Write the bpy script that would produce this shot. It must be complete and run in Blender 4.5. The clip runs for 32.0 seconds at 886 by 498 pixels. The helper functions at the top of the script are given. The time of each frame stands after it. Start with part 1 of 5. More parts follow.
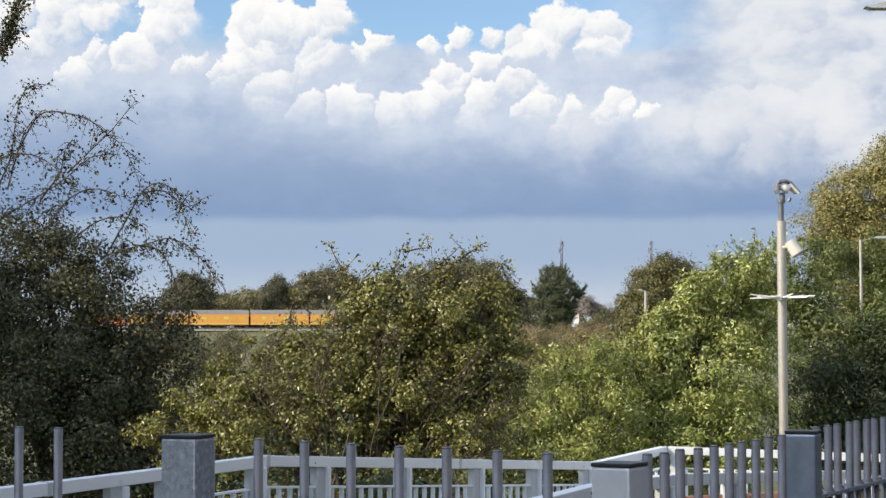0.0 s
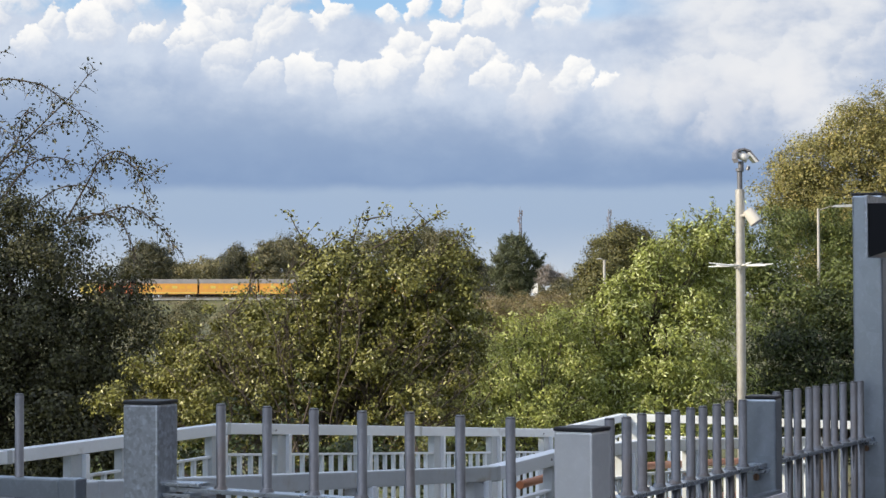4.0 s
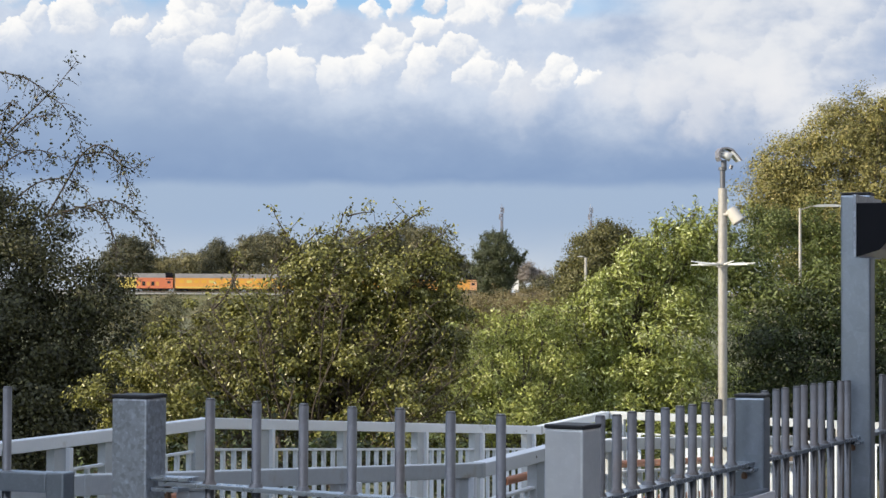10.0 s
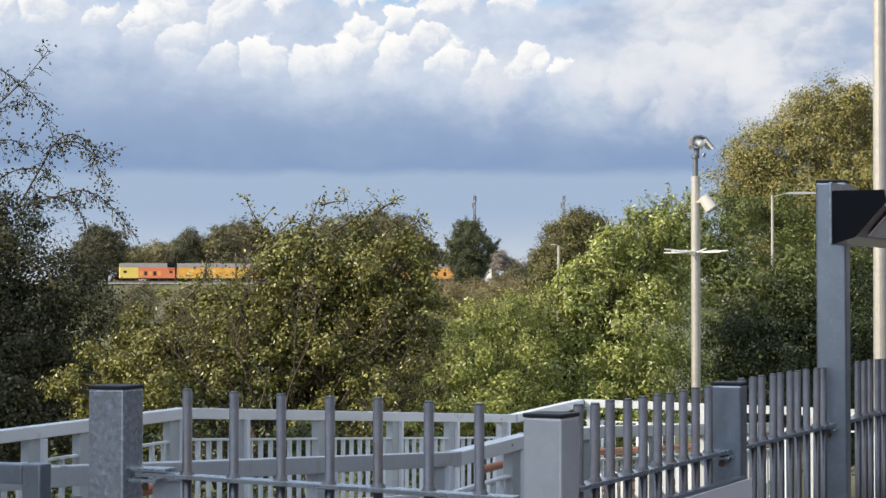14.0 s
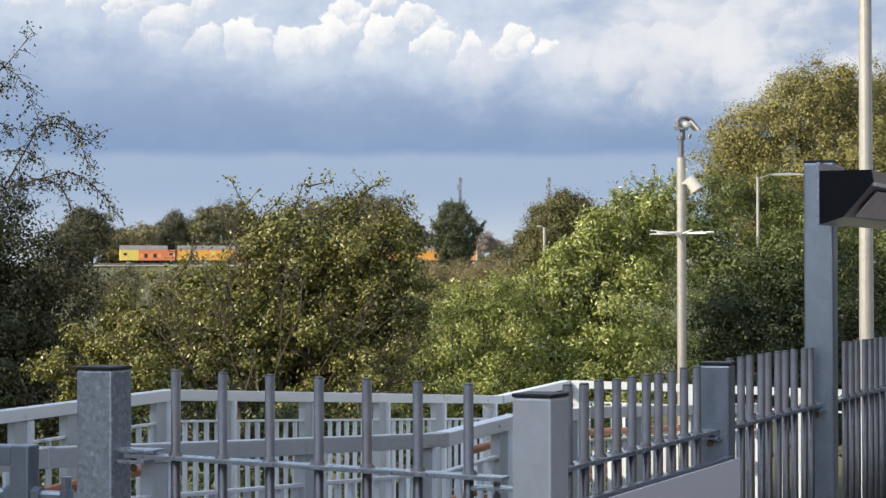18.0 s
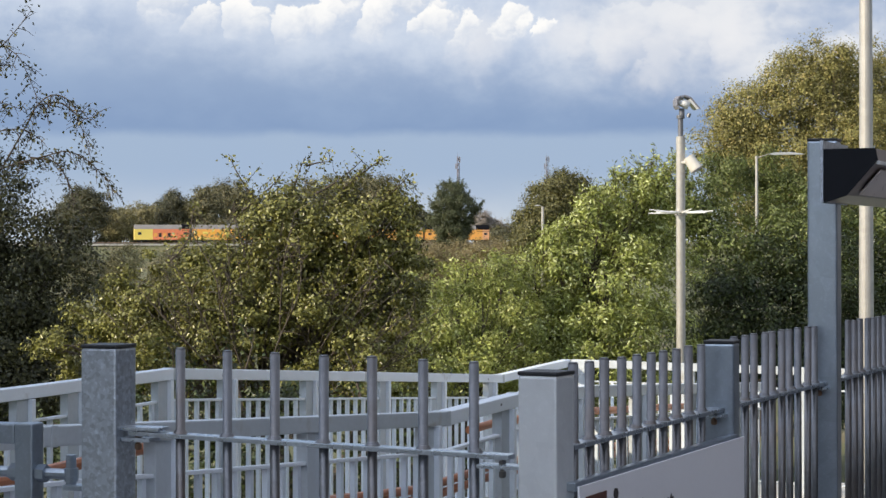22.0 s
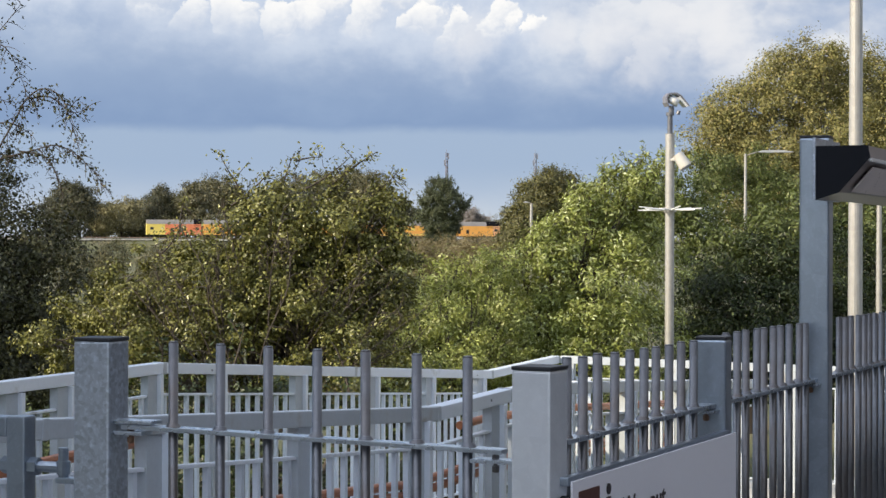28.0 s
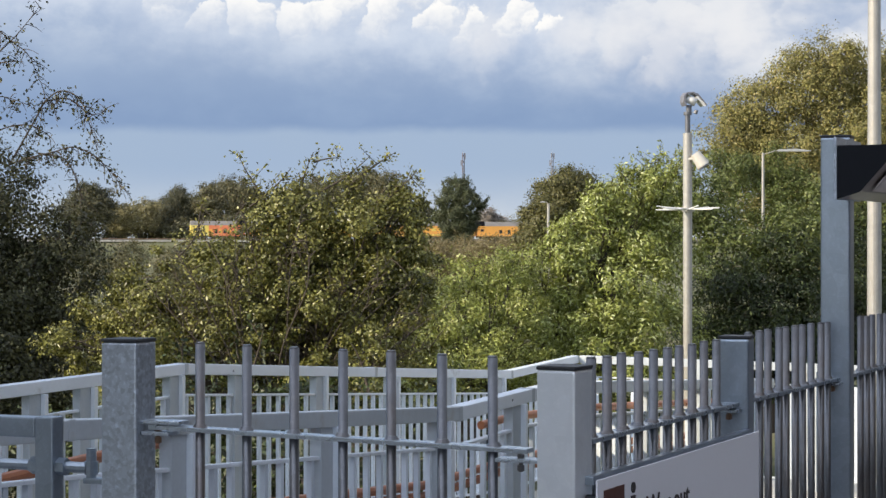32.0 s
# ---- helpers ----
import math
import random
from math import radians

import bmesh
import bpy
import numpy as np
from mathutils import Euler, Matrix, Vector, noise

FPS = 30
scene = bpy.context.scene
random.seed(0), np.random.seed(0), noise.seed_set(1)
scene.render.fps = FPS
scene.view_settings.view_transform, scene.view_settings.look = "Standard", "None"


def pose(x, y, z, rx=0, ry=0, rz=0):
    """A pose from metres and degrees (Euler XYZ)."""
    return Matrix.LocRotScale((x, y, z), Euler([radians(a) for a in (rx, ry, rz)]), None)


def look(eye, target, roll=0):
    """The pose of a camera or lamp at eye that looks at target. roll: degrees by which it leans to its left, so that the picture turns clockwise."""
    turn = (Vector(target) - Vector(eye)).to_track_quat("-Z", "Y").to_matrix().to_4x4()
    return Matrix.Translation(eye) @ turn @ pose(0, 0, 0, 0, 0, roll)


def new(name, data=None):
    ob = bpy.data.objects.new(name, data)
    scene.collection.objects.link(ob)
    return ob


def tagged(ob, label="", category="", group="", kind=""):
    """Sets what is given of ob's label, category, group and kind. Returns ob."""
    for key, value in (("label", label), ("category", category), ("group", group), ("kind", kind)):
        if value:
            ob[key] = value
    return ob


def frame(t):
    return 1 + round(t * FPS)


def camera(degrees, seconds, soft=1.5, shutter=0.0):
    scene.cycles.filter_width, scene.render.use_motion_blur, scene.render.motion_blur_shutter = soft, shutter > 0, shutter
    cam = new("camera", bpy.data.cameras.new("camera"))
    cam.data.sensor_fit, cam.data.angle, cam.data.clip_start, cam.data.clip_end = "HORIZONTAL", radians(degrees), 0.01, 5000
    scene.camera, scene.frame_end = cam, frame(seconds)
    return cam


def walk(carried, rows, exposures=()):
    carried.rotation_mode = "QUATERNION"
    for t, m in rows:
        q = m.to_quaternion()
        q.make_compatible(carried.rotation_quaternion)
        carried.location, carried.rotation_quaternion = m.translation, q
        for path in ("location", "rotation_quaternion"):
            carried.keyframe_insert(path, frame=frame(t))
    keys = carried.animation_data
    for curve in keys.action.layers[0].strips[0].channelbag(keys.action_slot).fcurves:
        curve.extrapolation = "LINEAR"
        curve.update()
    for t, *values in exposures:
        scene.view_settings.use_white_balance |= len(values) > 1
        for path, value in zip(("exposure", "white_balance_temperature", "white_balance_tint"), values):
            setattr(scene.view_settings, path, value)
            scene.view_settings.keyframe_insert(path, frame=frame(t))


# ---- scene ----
cam = camera(25.97, 32.0)
# t, x, y, z, pitch, yaw, roll
PATH = [
    (0.0, 0.0007, -0.0034, 1.5506, 2.658, 3.037, 0.167),
    (0.5, -0.0035, -0.0001, 1.5490, 2.608, 2.962, 0.005),
    (1.0, -0.0041, -0.0008, 1.5490, 2.601, 2.902, 0.085),
    (1.5, -0.0043, -0.0006, 1.5466, 2.580, 2.810, -0.020),
    (2.0, -0.0042, -0.0012, 1.5450, 2.447, 2.626, 0.120),
    (2.5, -0.0060, -0.0011, 1.5416, 2.196, 2.372, 0.260),
    (3.0, -0.0078, -0.0001, 1.5414, 1.936, 2.014, 0.219),
    (3.5, -0.0079, -0.0029, 1.5407, 1.725, 1.861, 0.225),
    (5.5, -0.0112, -0.0025, 1.5466, 1.826, 1.731, 0.176),
    (6.0, -0.0157, 0.0001, 1.5455, 1.890, 1.732, 0.080),
    (6.5, -0.0179, -0.0054, 1.5455, 1.975, 1.743, 0.010),
    (7.0, -0.0221, -0.0020, 1.5439, 1.986, 1.647, -0.004),
    (7.5, -0.0248, -0.0013, 1.5446, 1.995, 1.506, -0.111),
    (8.0, -0.0272, -0.0003, 1.5413, 1.809, 1.365, -0.196),
    (8.5, -0.0334, 0.0021, 1.5443, 1.744, 1.201, -0.191),
    (9.0, -0.0343, 0.0019, 1.5407, 1.760, 1.262, -0.273),
    (9.5, -0.0322, -0.0016, 1.5426, 1.707, 1.283, -0.208),
    (10.0, -0.0324, 0.0037, 1.5410, 1.625, 1.240, -0.231),
    (10.5, -0.0388, 0.0048, 1.5434, 1.578, 1.133, -0.157),
    (11.0, -0.0404, 0.0083, 1.5423, 1.664, 1.029, -0.239),
    (11.5, -0.0400, 0.0066, 1.5442, 1.705, 0.952, -0.277),
    (12.0, -0.0366, 0.0065, 1.5422, 1.646, 0.926, -0.148),
    (12.5, -0.0370, 0.0123, 1.5446, 1.394, 0.874, -0.115),
    (13.0, -0.0426, 0.0151, 1.5442, 1.309, 0.757, -0.042),
    (13.5, -0.0443, 0.0131, 1.5432, 1.282, 0.591, -0.105),
    (14.0, -0.0432, 0.0116, 1.5424, 1.286, 0.435, -0.001),
    (14.5, -0.0493, 0.0124, 1.5428, 1.207, 0.386, -0.138),
    (16.5, -0.0430, 0.0176, 1.5409, 0.877, 0.260, 0.158),
    (17.0, -0.0484, 0.0160, 1.5401, 0.861, 0.151, 0.086),
    (17.5, -0.0511, 0.0177, 1.5403, 0.836, 0.021, 0.106),
    (18.0, -0.0507, 0.0184, 1.5389, 0.744, 0.004, 0.092),
    (18.5, -0.0531, 0.0195, 1.5388, 0.719, 0.053, 0.094),
    (19.0, -0.0550, 0.0209, 1.5410, 0.761, 0.003, 0.163),
    (19.5, -0.0577, 0.0225, 1.5386, 0.741, -0.000, 0.135),
    (20.0, -0.0583, 0.0242, 1.5362, 0.618, -0.181, 0.103),
    (20.5, -0.0579, 0.0257, 1.5383, 0.515, -0.256, 0.156),
    (21.0, -0.0578, 0.0267, 1.5383, 0.413, -0.256, 0.158),
    (21.5, -0.0625, 0.0286, 1.5377, 0.283, -0.175, 0.125),
    (22.0, -0.0672, 0.0279, 1.5356, 0.128, -0.053, 0.076),
    (22.5, -0.0674, 0.0286, 1.5326, -0.052, -0.004, 0.057),
    (23.0, -0.0696, 0.0302, 1.5345, -0.106, -0.003, 0.030),
    (23.5, -0.0719, 0.0337, 1.5353, -0.036, 0.033, 0.026),
    (24.0, -0.0818, 0.0307, 1.5353, 0.098, -0.028, -0.116),
    (24.5, -0.0862, 0.0316, 1.5375, 0.172, 0.079, -0.135),
    (26.5, -0.0829, 0.0299, 1.5356, 0.211, -0.266, -0.039),
    (27.0, -0.0867, 0.0303, 1.5318, 0.077, -0.554, -0.090),
    (27.5, -0.0859, 0.0301, 1.5330, 0.100, -0.519, -0.113),
    (28.0, -0.0806, 0.0283, 1.5315, 0.017, -0.406, -0.203),
    (28.5, -0.0762, 0.0231, 1.5326, -0.030, -0.264, 0.010),
    (29.0, -0.0732, 0.0211, 1.5326, -0.115, -0.078, 0.194),
    (29.5, -0.0780, 0.0195, 1.5296, -0.273, -0.019, 0.233),
    (30.0, -0.0828, 0.0146, 1.5301, -0.374, 0.030, 0.261),
    (30.5, -0.0874, 0.0116, 1.5300, -0.359, 0.042, 0.185),
    (31.0, -0.0897, 0.0088, 1.5309, -0.237, 0.047, 0.186),
    (31.5, -0.0940, 0.0032, 1.5310, -0.092, 0.056, 0.122),
    (32.0, -0.0985, -0.0004, 1.5327, 0.022, 0.098, 0.003),
]
walk(cam, [(t, pose(x, y, z, 90 + p, r, w)) for t, x, y, z, p, w, r in PATH])

# ---- light ----
SUN_AZ, SUN_EL = radians(242), radians(25)   # bearing of the sun clockwise from +y
to_sun = Vector((math.sin(SUN_AZ) * math.cos(SUN_EL), math.cos(SUN_AZ) * math.cos(SUN_EL), math.sin(SUN_EL)))
sun = new("sun", bpy.data.lights.new("sun", "SUN"))
sun.data.energy, sun.data.angle, sun.data.color = 5.0, radians(0.5), (1.0, 0.86, 0.64)
sun.matrix_world = look(to_sun * 50, (0, 0, 0))
scene.view_settings.exposure = 0.0


class Nodes:
    """Short hands for a node tree."""

    def __init__(self, tree):
        self.tree = tree
        tree.nodes.clear()

    def add(self, kind):
        return self.tree.nodes.new(kind)

    def put(self, socket, value):
        if isinstance(value, bpy.types.NodeSocket):
            self.tree.links.new(value, socket)
        else:
            socket.default_value = value

    def math(self, op, a, b=0.0, c=0.0):
        n = self.add("ShaderNodeMath")
        n.operation = op
        for s, v in zip(n.inputs, (a, b, c)):
            self.put(s, v)
        return n.outputs[0]

    def ramp(self, x, lo, hi):
        n = self.add("ShaderNodeMapRange")
        n.interpolation_type = "SMOOTHSTEP"
        for s, v in zip(n.inputs, (x, lo, hi, 0.0, 1.0)):
            self.put(s, v)
        return n.outputs[0]

    def mix(self, f, a, b, blend="MIX"):
        n = self.add("ShaderNodeMix")
        n.data_type, n.blend_type = "RGBA", blend
        for s, v in ((n.inputs[0], f), (n.inputs[6], a), (n.inputs[7], b)):
            self.put(s, (*v, 1) if isinstance(v, tuple) else v)
        return n.outputs[2]

    def noise(self, vec, scale, detail=4.0, rough=0.55, warp=0.0):
        n = self.add("ShaderNodeTexNoise")
        self.put(n.inputs["Vector"], vec)
        n.inputs["Scale"].default_value, n.inputs["Detail"].default_value = scale, detail
        n.inputs["Roughness"].default_value, n.inputs["Distortion"].default_value = rough, warp
        return n.outputs[0]

    def vec(self, x, y, z=0.0):
        n = self.add("ShaderNodeCombineXYZ")
        for s, v in zip(n.inputs, (x, y, z)):
            self.put(s, v)
        return n.outputs[0]


def build_world():
    """Sky with a bank of cumulus over a grey-blue layer of cloud."""
    w = bpy.data.worlds.new("sky")
    scene.world = w
    w.use_nodes = True
    k = Nodes(w.node_tree)
    sky = k.add("ShaderNodeTexSky")
    sky.sky_type, sky.sun_disc = "NISHITA", False
    sky.sun_elevation, sky.sun_rotation = SUN_EL, SUN_AZ
    sky.air_density, sky.dust_density, sky.ozone_density = 1.0, 0.6, 1.5
    blue = k.mix(1.0, sky.outputs[0], (0.130, 0.144, 0.165), "MULTIPLY")
    geo = k.add("ShaderNodeTexCoord")
    s = k.add("ShaderNodeSeparateXYZ")
    k.put(s.inputs[0], geo.outputs["Generated"])
    x, y, z = s.outputs
    away = k.math("MAXIMUM", k.math("SQRT", k.math("ADD", k.math("MULTIPLY", x, x), k.math("MULTIPLY", y, y))), 0.02)
    u, v = k.math("ARCTAN2", x, y), k.math("DIVIDE", z, away)
    p = k.vec(u, v)
    big = k.noise(k.vec(u, k.math("MULTIPLY", v, 1.8)), 11.0, 4.0)
    mid = k.noise(k.vec(u, k.math("MULTIPLY", v, 1.6)), 22.0, 6.0, 0.55)
    fine = k.noise(p, 120.0, 5.0, 0.6)
    wob = k.math("MULTIPLY", k.math("SUBTRACT", mid, 0.5), 0.030)

    def shake(x0, scale, size, shift):
        n = k.noise(k.vec(k.math("ADD", u, shift), v), scale, 4.0, 0.6)
        return k.math("ADD", x0, k.math("MULTIPLY", k.math("SUBTRACT", n, 0.5), size))

    # ragged rather than round outlines
    wu = shake(shake(u, 38.0, 0.030, 0.0), 140.0, 0.0085, 1.3)
    wv = shake(shake(v, 38.0, 0.026, 3.7), 140.0, 0.0085, 5.1)

    def heap_field(heaps):
        """Domes of cumulus: how far inside the nearest one, and how far its face is turned to the sun."""
        top = shade = None
        for q, h0, r in heaps:
            r *= 1.28
            du, dv = k.math("SUBTRACT", wu, q), k.math("SUBTRACT", wv, h0)
            d = k.math("SQRT", k.math("ADD", k.math("MULTIPLY", du, du), k.math("MULTIPLY", dv, dv)))
            h = k.math("MULTIPLY", k.math("SUBTRACT", 1.0, k.math("DIVIDE", d, r)), r ** 0.5 * 0.13)
            lit = k.math("DIVIDE", k.math("ADD", k.math("MULTIPLY", du, -0.45), k.math("MULTIPLY", dv, 0.89)), r)
            if top is None:
                top, shade = h, lit
                continue
            f = k.ramp(k.math("SUBTRACT", h, top), -0.0022, 0.0022)
            shade = k.math("ADD", k.math("MULTIPLY", shade, k.math("SUBTRACT", 1.0, f)), k.math("MULTIPLY", lit, f))
            top = k.math("SMOOTH_MAX", top, h, 0.0015)
        return top, shade

    def knobs(scale):
        """Small rounded knobs on the domes, each lit from the sun's side."""
        n = k.add("ShaderNodeTexVoronoi")
        n.voronoi_dimensions, n.feature = "2D", "SMOOTH_F1"
        n.inputs["Scale"].default_value, n.inputs["Smoothness"].default_value = scale, 0.25
        k.put(n.inputs["Vector"], k.vec(wu, wv))
        at = k.add("ShaderNodeSeparateXYZ")
        k.put(at.inputs[0], n.outputs["Position"])
        du, dv = k.math("SUBTRACT", wu, at.outputs[0]), k.math("SUBTRACT", wv, at.outputs[1])
        return k.math("SUBTRACT", 0.45, n.outputs["Distance"]), k.math("MULTIPLY", k.math("ADD", k.math("MULTIPLY", du, -0.45), k.math("MULTIPLY", dv, 0.89)), scale)

    crisp, crisp_lit = heap_field(HEAP_WEST + HEAP_MIDDLE + HEAP_EAST)
    hazy, hazy_lit = heap_field(HEAP_SOFT)
    swell, swell_lit = knobs(46.0)
    bead, bead_lit = knobs(105.0)
    body = k.math("ADD", crisp, k.math("ADD", k.math("MULTIPLY", swell, 0.0045), k.math("MULTIPLY", bead, 0.0022)))
    turned = k.math("ADD", k.math("MULTIPLY", crisp_lit, 0.62), k.math("ADD", k.math("MULTIPLY", swell_lit, 0.42), k.math("MULTIPLY", bead_lit, 0.22)))
    turned = k.math("ADD", turned, k.math("MULTIPLY", k.math("SUBTRACT", fine, 0.5), 0.25))
    under = k.ramp(crisp_lit, 0.30, -0.65)
    white = k.ramp(body, 0.0, k.math("ADD", 0.0022, k.math("MULTIPLY", under, 0.0210)))
    lit = k.mix(k.ramp(turned, -0.80, 0.60), (0.50, 0.585, 0.74), (1.0, 0.99, 0.97))
    mist = k.math("MULTIPLY", k.ramp(k.math("ADD", hazy, k.math("MULTIPLY", swell, 0.007)), -0.008, 0.012), k.ramp(hazy_lit, -1.3, 0.3))
    # the bank that the heaps stand on: thick cloud, bright above, fading down into the layer
    edge = k.math("SUBTRACT", v, k.math("SUBTRACT", 0.104, k.math("MULTIPLY", u, 0.08)))
    bank = k.ramp(k.math("ADD", edge, k.math("MULTIPLY", wob, 0.9)), -0.030, 0.020)
    white = k.math("MULTIPLY", white, k.ramp(k.math("ADD", edge, wob), -0.010, 0.020))
    veil = k.ramp(k.math("ADD", k.math("ADD", k.math("MULTIPLY", u, 0.5), k.math("MULTIPLY", v, 0.2)), k.math("MULTIPLY", wob, 0.8)), 0.036, 0.088)
    open_sky = k.ramp(k.math("ADD", k.math("SUBTRACT", v, 0.150), k.math("MULTIPLY", wob, 0.8)), -0.004, 0.006)
    open_sky = k.math("MULTIPLY", open_sky, k.math("SUBTRACT", 1.0, veil))
    # the layer: bands that change with height, a lighter strip under its base
    low = k.ramp(k.math("ADD", v, k.math("MULTIPLY", k.math("SUBTRACT", mid, 0.5), 0.012)), 0.0585, 0.0655)
    slab = k.mix(k.ramp(v, 0.004, 0.046), (0.65, 0.70, 0.755), (0.375, 0.482, 0.645))
    slab = k.mix(low, slab, k.mix(k.ramp(v, 0.062, 0.11), (0.245, 0.350, 0.550), (0.335, 0.435, 0.615)))
    slab = k.mix(k.math("MULTIPLY", k.ramp(mid, 0.35, 0.75), 0.35), slab, (0.36, 0.475, 0.66))
    soft = k.mix(k.ramp(k.math("ADD", mid, k.math("MULTIPLY", k.math("SUBTRACT", fine, 0.5), 0.35)), 0.33, 0.68), (0.44, 0.535, 0.71), (0.66, 0.73, 0.84))
    pale = k.mix(k.ramp(k.math("ADD", k.math("MULTIPLY", k.math("ADD", big, mid), 0.5), k.math("MULTIPLY", swell_lit, 0.04)), 0.38, 0.60), (0.42, 0.51, 0.68), (0.80, 0.82, 0.86))
    c = k.mix(bank, slab, k.mix(veil, soft, pale))
    c = k.mix(k.math("MULTIPLY", k.ramp(body, -0.020, 0.008), k.math("MULTIPLY", bank, 0.62)), c, (0.66, 0.73, 0.85))
    c = k.mix(open_sky, c, blue)
    c = k.mix(k.math("MULTIPLY", mist, 0.6), c, (0.86, 0.86, 0.88))
    c = k.mix(white, c, lit)
    # elsewhere scattered cloud on blue sky
    front = k.math("MULTIPLY", k.ramp(k.math("ABSOLUTE", u), 1.3, 0.7), k.ramp(v, 0.7, 0.3))
    wide = k.mix(k.ramp(big, 0.36, 0.56), blue, (0.95, 1.01, 1.16))
    sunward = k.math("ADD", k.math("MULTIPLY", x, to_sun.x), k.math("ADD", k.math("MULTIPLY", y, to_sun.y), k.math("MULTIPLY", z, to_sun.z)))
    gain = k.math("ADD", 0.75, k.math("MULTIPLY", k.ramp(sunward, 0.0, 1.0), 0.9))
    wide = k.mix(1.0, wide, k.vec(gain, gain, gain), "MULTIPLY")
    c = k.mix(front, wide, c)
    bg = k.add("ShaderNodeBackground")
    k.put(bg.inputs[0], c)
    bg.inputs[1].default_value = 1.0
    out = k.add("ShaderNodeOutputWorld")
    k.put(out.inputs[0], bg.outputs[0])


# heaps of cumulus: bearing, height, radius
HEAP_WEST = [
    (-0.2661, 0.1468, 0.0162),
    (-0.2778, 0.1629, 0.0177),
    (-0.2484, 0.1629, 0.0162),
    (-0.2249, 0.1674, 0.0147),
    (-0.1954, 0.1615, 0.0162),
    (-0.2102, 0.1453, 0.0132),
    (-0.2322, 0.1482, 0.0112),
    (-0.1851, 0.1409, 0.0094),
    (-0.2425, 0.1365, 0.0118),
    (-0.3014, 0.1585, 0.0206),
]
HEAP_MIDDLE = [
    (-0.1454, 0.1526, 0.0194),
    (-0.1587, 0.1379, 0.0124),
    (-0.1307, 0.1585, 0.0132),
    (-0.1095, 0.1621, 0.0132),
    (-0.1189, 0.1453, 0.0162),
    (-0.1410, 0.1306, 0.0162),
    (-0.0880, 0.1512, 0.0094),
    (-0.0968, 0.1453, 0.0082),
    (-0.1248, 0.1188, 0.0118),
    (-0.1013, 0.1173, 0.0118),
    (-0.0777, 0.1159, 0.0112),
]
HEAP_EAST = [
    (-0.0512, 0.1297, 0.0124),
    (-0.0283, 0.1415, 0.0088),
    (-0.0601, 0.1188, 0.0118),
    (-0.0350, 0.1203, 0.0124),
    (-0.0144, 0.1306, 0.0103),
    (-0.0041, 0.1203, 0.0132),
    (0.0106, 0.1129, 0.0106),
    (0.0091, 0.1562, 0.0153),
    (0.0297, 0.1512, 0.0141),
    (-0.0100, 0.1512, 0.0106),
    (-0.0439, 0.1550, 0.0071),
    (-0.0586, 0.1521, 0.0053),
    (-0.0262, 0.1568, 0.0059),
    (0.0385, 0.1180, 0.0100),
    (0.0550, 0.1178, 0.0066),
]
HEAP_SOFT = [
    (0.0680, 0.1110, 0.0118),
    (0.0210, 0.1080, 0.0130),
    (0.0959, 0.1070, 0.0147),
    (0.1268, 0.1114, 0.0141),
    (0.1136, 0.0982, 0.0147),
    (0.1504, 0.1041, 0.0141),
]
build_world()

# ---- materials ----


def material(name, colour, rough=0.6, metal=0.0, vary=0.12, scale=6.0, bump=0.05, second=None, spots=0.0, island=0.0, leaf=False, grain=60.0, rnd=0.0):
    """A surface with variation at two scales. second: a colour for stains, or for leaves picked at random; island:
    spread between loose pieces; rnd: between objects.
    """
    m = bpy.data.materials.new(name)
    m.use_nodes = True
    k = Nodes(m.node_tree)
    co = k.add("ShaderNodeTexCoord").outputs["Object"]
    a, b = k.noise(co, scale, 5.0, 0.6), k.noise(co, grain, 3.0, 0.6)
    t = k.math("ADD", k.math("MULTIPLY", k.math("SUBTRACT", a, 0.5), 1.6), k.math("MULTIPLY", k.math("SUBTRACT", b, 0.5), 0.8))
    bright = k.math("ADD", 1.0, k.math("MULTIPLY", t, vary * 2))
    g = k.add("ShaderNodeNewGeometry")
    if island:
        bright = k.math("MULTIPLY", bright, k.math("ADD", 1.0 - island, k.math("MULTIPLY", g.outputs["Random Per Island"], 2 * island)))
    if rnd:
        o = k.add("ShaderNodeObjectInfo")
        bright = k.math("MULTIPLY", bright, k.math("ADD", 1.0 - rnd, k.math("MULTIPLY", o.outputs["Random"], 2 * rnd)))
    c = k.mix(1.0, colour, k.vec(bright, bright, bright), "MULTIPLY")
    if second:
        pick = k.ramp(g.outputs["Random Per Island"], 1 - spots, 1 - spots + 0.2) if island else k.ramp(a, 0.62 - spots * 0.3, 0.72)
        c = k.mix(pick, c, second)
    s = k.add("ShaderNodeBsdfPrincipled")
    k.put(s.inputs["Base Color"], c)
    k.put(s.inputs["Roughness"], k.math("ADD", rough - 0.08, k.math("MULTIPLY", b, 0.16)))
    s.inputs["Metallic"].default_value = metal
    if bump:
        n = k.add("ShaderNodeBump")
        n.inputs["Strength"].default_value, n.inputs["Distance"].default_value = bump, 0.01
        k.put(n.inputs["Height"], k.math("ADD", a, k.math("MULTIPLY", b, 0.5)))
        k.put(s.inputs["Normal"], n.outputs[0])
    last = s.outputs[0]
    if leaf:
        s.inputs["Specular IOR Level"].default_value = 0.3
        tr = k.add("ShaderNodeBsdfTranslucent")
        k.put(tr.inputs[0], k.mix(1.0, c, (1.3, 1.25, 0.6), "MULTIPLY"))
        mx = k.add("ShaderNodeMixShader")
        mx.inputs[0].default_value = 0.12
        k.put(mx.inputs[1], s.outputs[0])
        k.put(mx.inputs[2], tr.outputs[0])
        last = mx.outputs[0]
    out = k.add("ShaderNodeOutputMaterial")
    k.put(out.inputs[0], last)
    return m


